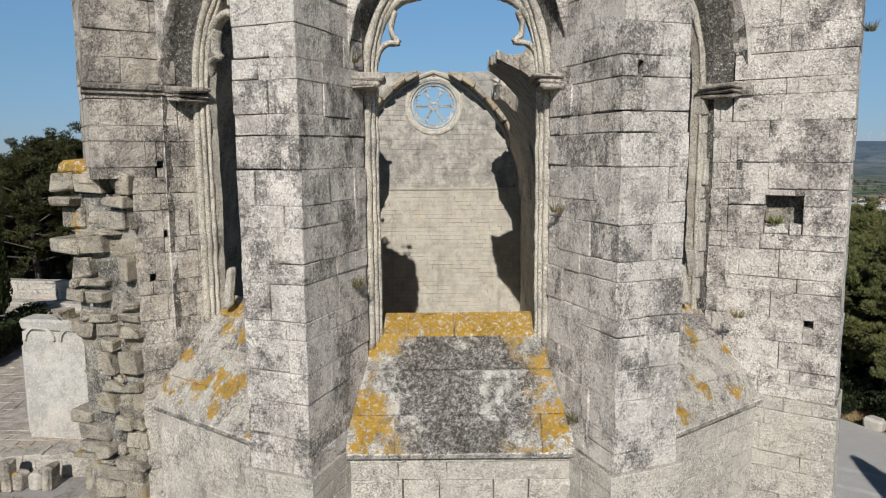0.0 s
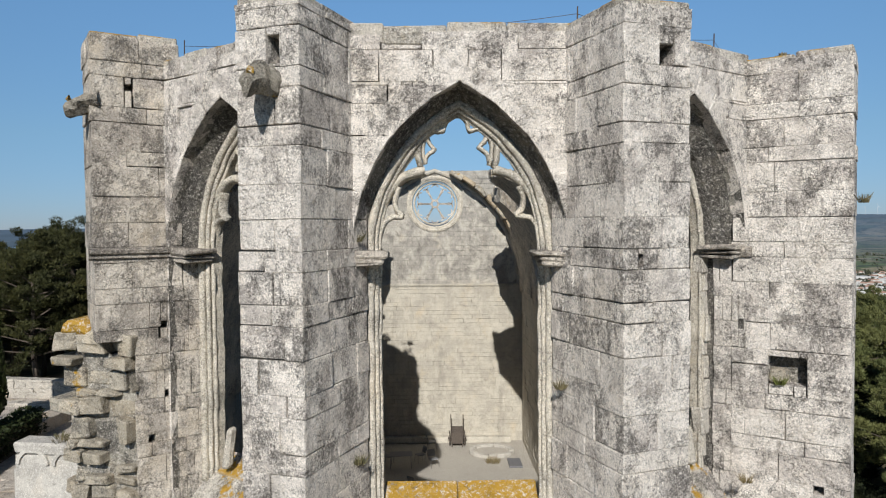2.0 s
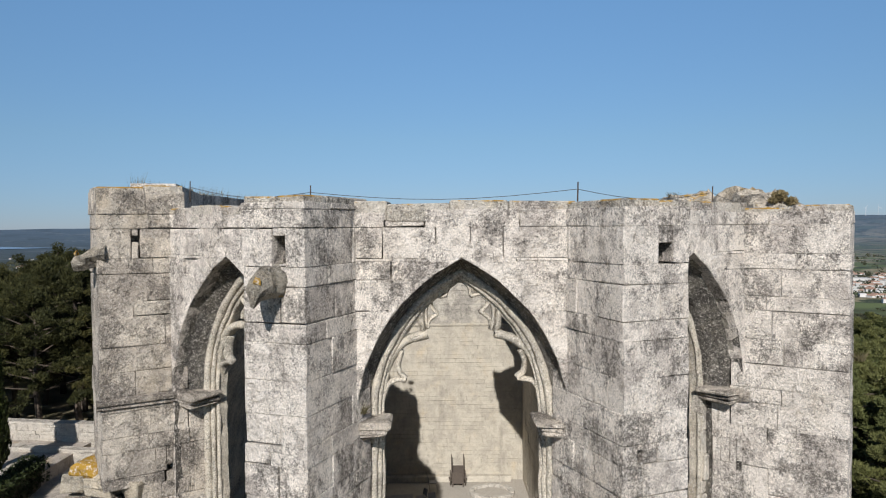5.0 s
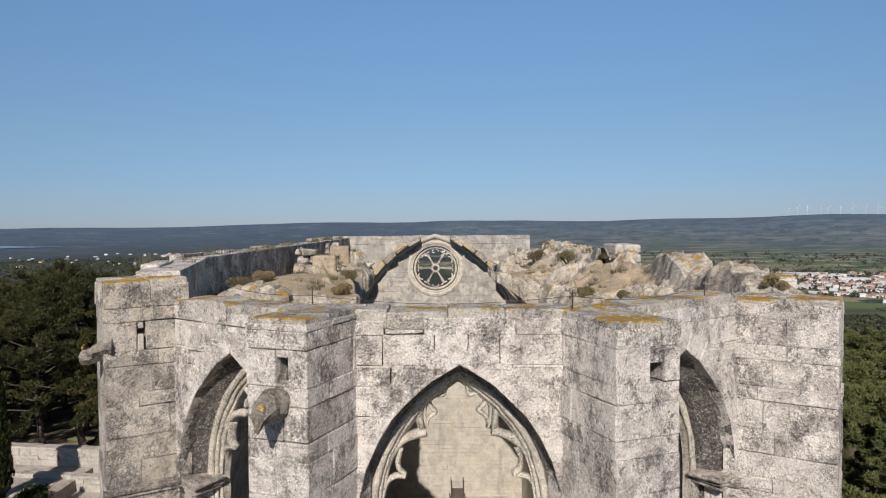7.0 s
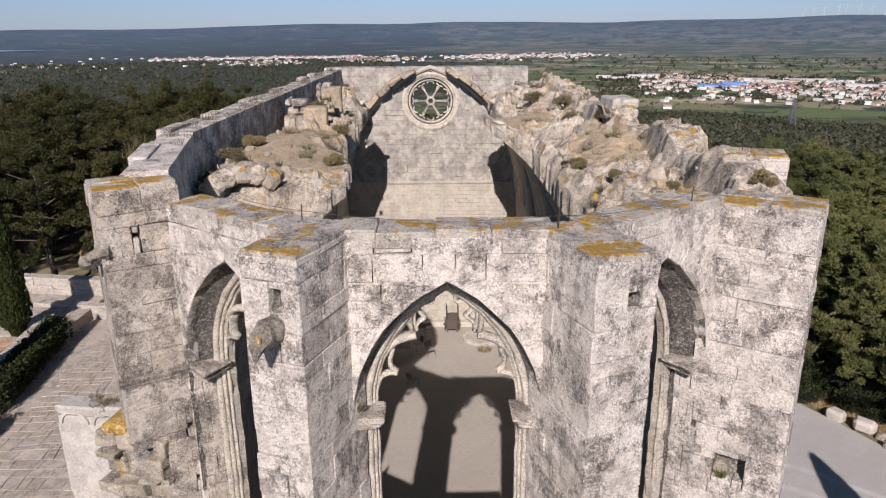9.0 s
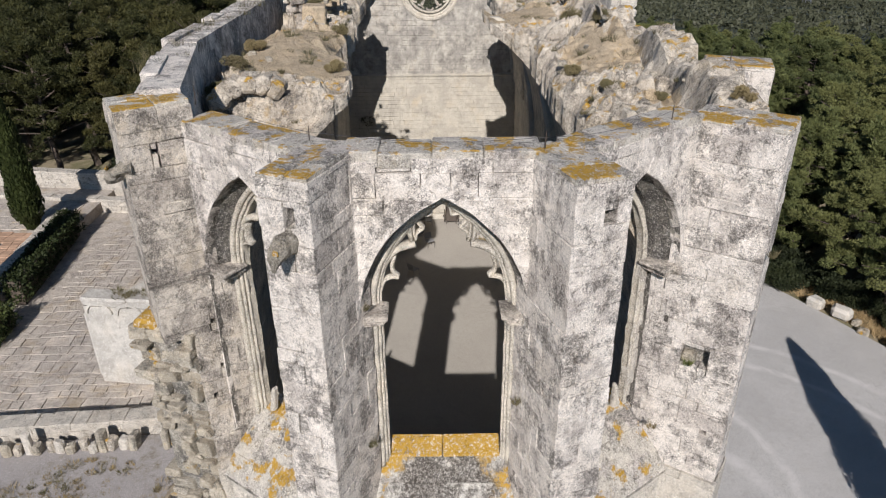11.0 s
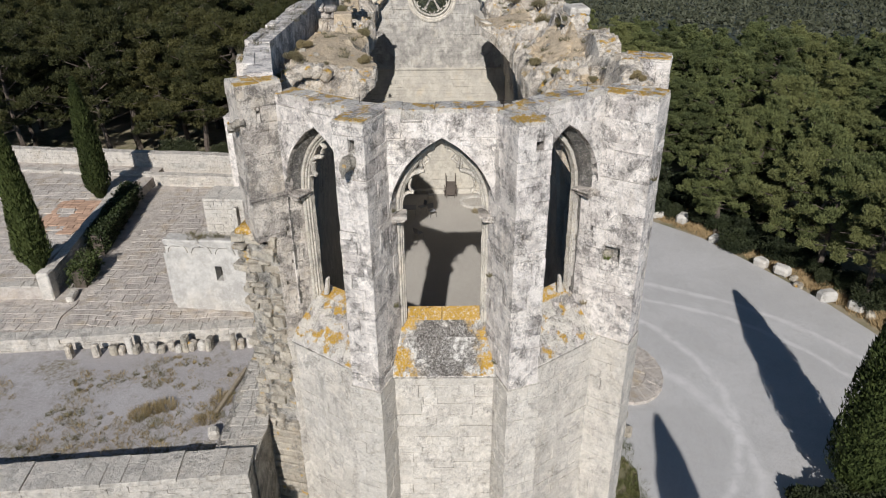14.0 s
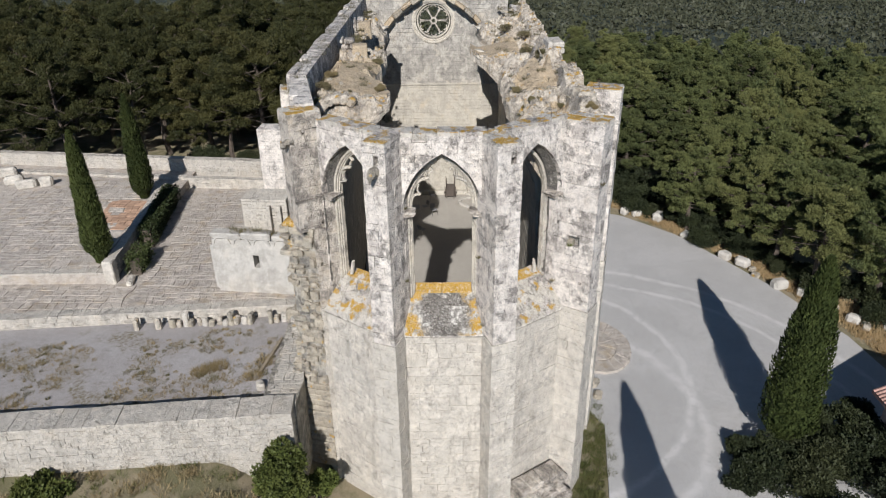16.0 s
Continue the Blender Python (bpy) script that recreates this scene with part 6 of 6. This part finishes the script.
# ---- east and south foot of the church ----
shrub("ivy_shrub", "tall leafy olive green shrub at the church foot", -6.5, 7.5, 0.9, 1.25, 5.2, M_BUSH, 31, 420, 0.13, 42)
shrub("ivy_shrub", "leafy green shrub behind the garden corner", -5.3, 8.9, 0.4, 0.8, 2.4, M_BUSH, 32, 300, 0.12, 16)
shrub("round_shrub", "dark green round shrub before the garden wall", -15.7, 6.3, 2.9, 1.2, 1.9, M_BUSH, 33, 300, 0.13, 22)
g, g2 = Geo(), Geo()
for _ in range(420):
    x, y = br.uniform(-22, -6.2), br.uniform(2.5, 8.3)
    (g if br.random() < 0.75 else g2).add(*blades(br, x, y, ground_z(x, y), br.uniform(0.15, 0.4), br.uniform(0.1, 0.3), 40, 1.0, 0.014))
tagged(g.ob("dry_grass", M_DRY), "dry straw grass below the garden wall", "grass", kind="stuff")
for _ in range(420):
    y = br.uniform(7.5, 19)
    x = br.uniform(6.0, 6.9 + 1.9 * ss(8, 13, y) * ss(22, 16, y))
    g2.add(*blades(br, x, y, -0.9, br.uniform(0.15, 0.35), br.uniform(0.12, 0.3), 45, 0.9, 0.014))
M_GRASS = leafy("dull_green_grass", (0.10, 0.11, 0.035), (0.15, 0.145, 0.055))
tagged(g2.ob("green_grass", M_GRASS), "dull green grass along the church foot", "grass", kind="stuff")
# round stone platform beside the nave
plat = empty("round_platform", "round low platform of grey radiating stones", "platform")
for k in range(20):
    a0, a1 = 2 * math.pi * k / 20, 2 * math.pi * (k + 0.97) / 20
    for r0, r1 in ((0.15, 1.2), (1.22, 2.1)):
        q = [(9.75 + math.cos(a) * r, 22.2 + math.sin(a) * r * 1.35, z) for z in (-0.85, -0.62 + br.uniform(-.015, .015)) for r in (r0, r1) for a in (a1, a0)]
        mesh_ob("paving_stone", block_verts(q, 0.012, 0.008), BLOCK_FACES, M_PAVE, plat)
# talus of dark stones against the south pier
talus = empty("stone_talus", "sloping talus of dark crusted stones at the pier foot", "talus")
F_TAL = Frame(4.0, 9.3, 33)
for i in range(6):
    z = -0.9 + i * 0.30
    u = -1.1 + 0.10 * i
    while u < 1.7:
        w = br.uniform(0.3, 0.6)
        o = 1.15 - 0.16 * i
        mesh_ob("rubble_stone", block_verts(hexa(F_TAL, u, u + w - .01, u, u + w - .01, -0.6, o + br.uniform(-.05, .05), z, z + 0.31), 0.05, 0.02), BLOCK_FACES, M_DARKSTONE, talus)
        u += w

# rocks and dry grass along the verge
for x, y, s in ((16.3, 42.4, .9), (17.2, 42.0, .8), (18.8, 40.9, 1.1), (20.1, 37.6, .8), (21.0, 36.6, .6), (22.0, 33.8, .9), (22.9, 32.6, 1.05), (23.4, 31.9, .5), (23.2, 30.9, .6), (24.3, 29.3, 1.1), (25.5, 28.1, .95), (25.9, 27.3, .7),
                (26.6, 26.2, .7), (27.2, 24.8, .9), (27.6, 24.0, .7), (28.3, 21.0, .9), (29.2, 24.0, .8), (8.9, 18.5, .7), (8.9, 17.4, .6)):
    tagged(mesh_ob("boulder", boulder(br, x, y, -0.95, s * 1.1, s * 0.8, s * 0.75, br.uniform(0, 3)), BLOCK_FACES, M_PLASTER if s > 0.75 else M_RUBBLE),
           "large pale limestone boulder edging the road" if s > 0.75 else "small pale boulder edging the road", "boulder", "road boulders")
g = Geo()
for _ in range(1500):
    y = br.uniform(12, 46)
    edge = 27.3 if y < 18 else 27.3 - 0.0135 * (y - 18) ** 2 - 0.12 * (y - 18)
    x = edge + 0.4 + abs(br.gauss(0, 1.6))
    g.add(*blades(br, x, y, ground_z(x, y) - 0.02, br.uniform(0.15, 0.5), br.uniform(0.2, 0.55), 26, 0.8, 0.016))
tagged(g.ob("verge_grass", M_DRY), "tall straw coloured grass on the road verge", "grass", kind="stuff")
for i, (x, y, rad, h) in enumerate(((19.5, 44.5, 2.2, 3.6), (22.5, 42.5, 2.0, 3.2), (24.6, 41.5, 1.8, 2.8), (17.0, 47.0, 2.2, 3.8), (26.8, 38.5, 1.6, 2.2), (31.5, 27.5, 1.7, 2.4), (32.5, 22.0, 1.6, 2.0))):
    shrub("holm_oak", "dark grey green holm oak bush behind the verge", x, y, ground_z(x, y), rad, h, M_OAK, 200 + i, 420, 0.16, 26, "holm oaks")
for i, (x, y, rad, h) in enumerate(((15.9, 11.0, 1.2, 1.9), (17.0, 10.2, 1.3, 2.2), (18.6, 11.2, 1.4, 2.4), (15.2, 12.8, 0.9, 1.5), (20.2, 11.6, 1.4, 2.2), (19.5, 13.0, 1.0, 1.8), (17.6, 8.4, 1.3, 2.2), (21.8, 12.4, 1.5, 2.6), (20.6, 9.4, 1.6, 2.6), (14.6, 10.6, 1.0, 1.5), (22.2, 15.0, 1.2, 1.6), (19.8, 14.6, 1.3, 2.0), (21.2, 13.8, 1.4, 2.3), (16.4, 12.3, 1.2, 1.8), (18.0, 12.4, 1.2, 2.0))):
    shrub("garden_shrub", "dark green shrub round the cypress foot", x, y, -0.9, rad, h, M_OAK, 230 + i, 360, 0.14, 20, "road shrubs")
# undergrowth along the edges of both woods
under = shrub("undergrowth_bush", "dark evergreen bush at the edge of the wood", 23.5, 44.0, ground_z(23.5, 44), 1.5, 2.2, M_OAK, 260, 420, 0.12, 24, "undergrowth")
for i in range(30):
    y = 12 + i * 1.15
    x = max(11.5, 30.6 - 0.64 * max(0, y - 22)) + br.uniform(-0.3, 2.2)
    t = copy_thing(under, Matrix())
    k = br.uniform(0.55, 1.15)
    t.matrix_world = pose(x, y, ground_z(x, y), 0, 0, br.uniform(0, 360)) @ Matrix.Diagonal((k, k, k, 1))
for i in range(26):
    x = -7 - i * 1.5 + br.uniform(-0.5, 0.5)
    y = 37.6 - 0.127 * (x + 6.2) + br.uniform(0.0, 2.4)
    t = copy_thing(under, Matrix())
    k = br.uniform(0.6, 1.1)
    t.matrix_world = pose(x, y, 4.8 if y < 40.3 else ground_z(x, y), 0, 0, br.uniform(0, 360)) @ Matrix.Diagonal((k, k, k, 1))
# small house at the road
house = empty("small_house", "low house with a faded pink tiled roof", "house")
house.location = (-1.6, -0.4, 0)
mesh_ob("wall", box(23.6, 31, 6.6, 13.6, -0.9, 2.4, 0.02), BLOCK_FACES, plain("pink_render", (0.52, 0.36, 0.30), 0.9), house)
M_TILE = plain("faded_roof_tile", (0.40, 0.245, 0.20), 0.9, 0.2, 5, vary=0.08)
q = [(23.1, 6.0, 2.3), (23.1, 14.1, 2.3), (27.3, 14.1, 4.2), (27.3, 6.0, 4.2), (31.5, 6.0, 2.3), (31.5, 14.1, 2.3)]
mesh_ob("roof", [(x, y, z + d) for d in (0, 0.14) for x, y, z in q], [(6, 7, 8, 9)[::-1], (9, 8, 11, 10)[::-1], (0, 1, 2, 3), (3, 2, 5, 4), (0, 6, 7, 1)[::-1], (4, 5, 11, 10)[::-1], (1, 7, 8, 2)[::-1], (2, 8, 11, 5)[::-1], (0, 3, 9, 6)[::-1], (3, 4, 10, 9)[::-1]], M_TILE, house)
for i in range(36):
    y = 6.1 + i * 0.225
    for x0, x1 in ((23.1, 27.3), (31.5, 27.3)):
        g = Geo()
        limb(g, (x0, y, 2.46), (x1, y, 4.36), 0.085, 0.085, 6)
        g.ob("tile_row", M_TILE, house)

# ---- woods, scrub and plain ----
def canopy(name, label, count, r0, r1, s0, s1, mat, seed, per, tilt, spread=0.62, shift=0.0, power=1.0):
    """Many rough leafy domes over the slopes, joined: nobody could count them."""
    r = np.random.default_rng(seed)
    verts = np.zeros((count * per * 3, 3), np.float32)
    n = 0
    for _ in range(count):
        d = r0 + (r1 - r0) * r.random() ** power
        a = shift + (r.random() * 2 - 1) * spread
        x, y = d * math.sin(a), 20 + d * math.cos(a)
        if noise.noise((x / 22, y / 22, seed)) < tilt:
            continue
        s = (s0 + (s1 - s0) * (d - r0) / (r1 - r0)) * r.uniform(0.6, 1.3)
        z = ground_z(x, y)
        v = r.normal(size=(per, 3))
        v /= np.linalg.norm(v, axis=1)[:, None]
        v[:, 2] = np.abs(v[:, 2])
        c = v * s * r.uniform(0.75, 1.05, (per, 1)) * np.array([1, 1, 0.85]) + np.array([x, y, z])
        e = r.normal(size=(per, 3, 3)) * s * 0.30
        verts[n:n + per * 3] = (c[:, None, :] + e).reshape(-1, 3)
        n += per * 3
    verts = verts[:n]
    me = bpy.data.meshes.new(name)
    me.from_pydata(verts.tolist(), [], np.arange(n).reshape(-1, 3).tolist())
    me.materials.append(mat)
    return tagged(new(name, me), label, "woods", kind="stuff")


M_SCRUB = leafy("grey_green_scrub", (0.042, 0.048, 0.028), (0.062, 0.066, 0.040))
M_SCRUB2 = leafy("pale_scrub", (0.085, 0.088, 0.062), (0.11, 0.11, 0.075))
canopy("pine_canopy", "bright green pine canopy on the slope", 550, 74, 106, 2.2, 2.8, M_PINE_R, 3, 70, -0.5, 0.42, 0.5)
canopy("pine_canopy", "olive pine canopy north of the church", 900, 85, 170, 2.4, 3.4, M_PINE, 4, 46, -0.4, 0.40, -0.45)
canopy("scrub", "dark grey green scrub over the slopes", 9000, 95, 760, 1.5, 3.6, M_SCRUB, 5, 18, -0.6, 0.72, 0, 0.75)
canopy("scrub", "pale dry scrub between dark bushes", 1600, 110, 600, 1.2, 2.6, M_SCRUB2, 6, 16, -0.1, 0.72, 0, 0.8)
canopy("scrub", "dark scrub over the plain north of the church", 5200, 640, 2250, 3.0, 6.5, M_SCRUB, 12, 9, -0.5, 0.36, -0.42, 0.8)
canopy("hedgerows", "dark tree lines across the plain", 3200, 850, 2300, 4, 9, M_SCRUB, 7, 10, 0.1, 0.7, 0, 0.9)

canopy("town_trees", "dark trees among the houses of the town", 1500, 980, 1480, 4, 6, M_SCRUB, 9, 12, -0.3, 0.24, 0.46)

M_WHITE = plain("white_render", (0.56, 0.55, 0.53), 0.8, 0.1, 0.05, vary=0.15)
M_TERRA = plain("terracotta_roofs", (0.37, 0.245, 0.19), 0.9, 0.15, 0.05)
M_BLUE = plain("blue_sheeting", (0.12, 0.25, 0.50), 0.6, 0.1, 0.05)
tr = random.Random(77)


def plain_house(gw, gr, x, y, sx, sy, h, roof, turn):
    z = ground_z(x, y) - 1.0
    c, s = math.cos(turn), math.sin(turn)
    p = lambda u, w, hh: (x + u * c - w * s, y + u * s + w * c, z + hh)
    gw.add([p(u, w, hh) for hh in (0, h) for w in (-sy / 2, sy / 2) for u in (-sx / 2, sx / 2)], BOX_FACES)
    if roof:
        gr.add([p(-sx * .53, -sy * .53, h), p(sx * .53, -sy * .53, h), p(sx * .53, sy * .53, h), p(-sx * .53, sy * .53, h), p(-sx * .53, 0, h + 0.28 * sy), p(sx * .53, 0, h + 0.28 * sy)],
               [(0, 1, 5, 4), (2, 3, 4, 5), (0, 4, 3), (1, 2, 5), (3, 2, 1, 0)])


gw, gr = Geo(), Geo()
for _ in range(1500):
    k = tr.random()
    if k < 0.36:
        a, d = radians(tr.uniform(16, 37)), tr.gauss(1230, 110)
    elif k < 0.60:
        a, d = radians(tr.uniform(-22, -6)), tr.gauss(2430, 45)
    elif k < 0.965:
        c = tr.choice((-14, -6, -4, 3, 6, 10))
        a, d = radians(tr.gauss(c, 1.6)), tr.gauss(2300 + 14 * c, 90)
    else:
        a, d = radians(tr.uniform(-32, -12)), tr.uniform(1900, 2800)
    s = 0.8
    plain_house(gw, gr, d * math.sin(a), 20 + d * math.cos(a), tr.uniform(8, 15) * s, tr.uniform(7, 10) * s, tr.uniform(4, 7) * s, tr.random() < 0.5, tr.uniform(0, 3))
tagged(gw.ob("town_walls", M_WHITE), "white rendered houses of towns on the plain", "town", kind="stuff")
tagged(gr.ob("town_roofs", M_TERRA), "terracotta roofs of towns on the plain", "town", kind="stuff")
for i in range(16):
    a, d = radians(13 + i * 1.35 + tr.uniform(-0.5, 0.5)), tr.uniform(1180, 1420)
    g = Geo()
    plain_house(g, g, d * math.sin(a), 20 + d * math.cos(a), tr.uniform(26, 60), tr.uniform(15, 26), tr.uniform(5, 8), False, a * -1 + tr.uniform(-0.2, 0.2))
    tagged(g.ob("warehouse", M_BLUE if i in (6, 7) else M_WHITE), "blue and white warehouse on the plain" if i in (6, 7) else "long white warehouse on the plain", "warehouse", "warehouses")
# lagoon at the edge of the plain
M_WATER = plain("lagoon_water", (0.16, 0.22, 0.30), 0.25, 0.05, 0.01)
lv, lf = [], []
for i in range(13):
    a = -0.74 + 0.02 * i
    lv += [(r * math.sin(a), 20 + r * math.cos(a), ground_z(r * math.sin(a), 20 + r * math.cos(a)) + 3.0) for r in (3640 + 7 * i, 3760, 3890 - 6 * i)]
for i in range(12):
    lf += [(3 * i, 3 * i + 1, 3 * i + 4, 3 * i + 3), (3 * i + 1, 3 * i + 2, 3 * i + 5, 3 * i + 4)]
tagged(mesh_ob("water", lv, [tuple(reversed(q)) for q in lf], M_WATER), "pale blue lagoon far out on the plain", "water", kind="structure")
# lattice mast
mast = empty("power_mast", "tall grey lattice power mast above the scrub", "mast")
g, mx, my = Geo(), 262.0, 520.0
mz = ground_z(mx, my)
for s, t in ((-1, -1), (1, -1), (1, 1), (-1, 1)):
    limb(g, (mx + 2.3 * s, my + 2.3 * t, mz - 1), (mx + 0.5 * s, my + 0.5 * t, mz + 21), 0.28, 0.2, 4)
for i in range(8):
    k0, k1 = i / 8, (i + 1) / 8
    w0, w1 = 2.3 - 1.9 * k0, 2.3 - 1.9 * k1
    for s in (-1, 1):
        limb(g, (mx - w0, my + s * w0, mz + 21 * k0), (mx + w1, my + s * w1, mz + 21 * k1), 0.15, 0.15, 4)
        limb(g, (mx + w0, my + s * w0, mz + 21 * k0), (mx - w1, my + s * w1, mz + 21 * k1), 0.15, 0.15, 4)
g.ob("lattice", M_LEG, mast)
for h in (15, 18, 20.5):
    g = Geo()
    limb(g, (mx - 3.2, my, mz + h), (mx + 3.2, my, mz + h), 0.25, 0.25, 4)
    g.ob("cross_arm", M_LEG, mast)

# wind turbines along the far ridge
M_MAST = plain("white_steel", (0.55, 0.56, 0.58), 0.5, 0.05, 1)
for i in range(9):
    a, d = 0.462 + i * 0.0125 + tr.uniform(-0.003, 0.003), 4600
    x, y = d * math.sin(a), 20 + d * math.cos(a)
    z, h = ground_z(x, y), 40 + 3 * i % 7
    t = empty("wind_turbine", "white three bladed wind turbine on the far ridge", "wind turbine", group="wind turbines")
    g = Geo()
    limb(g, (x, y, z - 4), (x, y, z + h), 0.8, 0.5, 6)
    g.ob("tower", M_MAST, t)
    for k in range(3):
        b = 2.094 * k + tr.uniform(0, 0.3) + i
        g = Geo()
        limb(g, (x, y - 3, z + h), (x + 20 * math.cos(b), y - 3, z + h + 20 * math.sin(b)), 0.7, 0.3, 4)
        g.ob("blade", M_MAST, t)
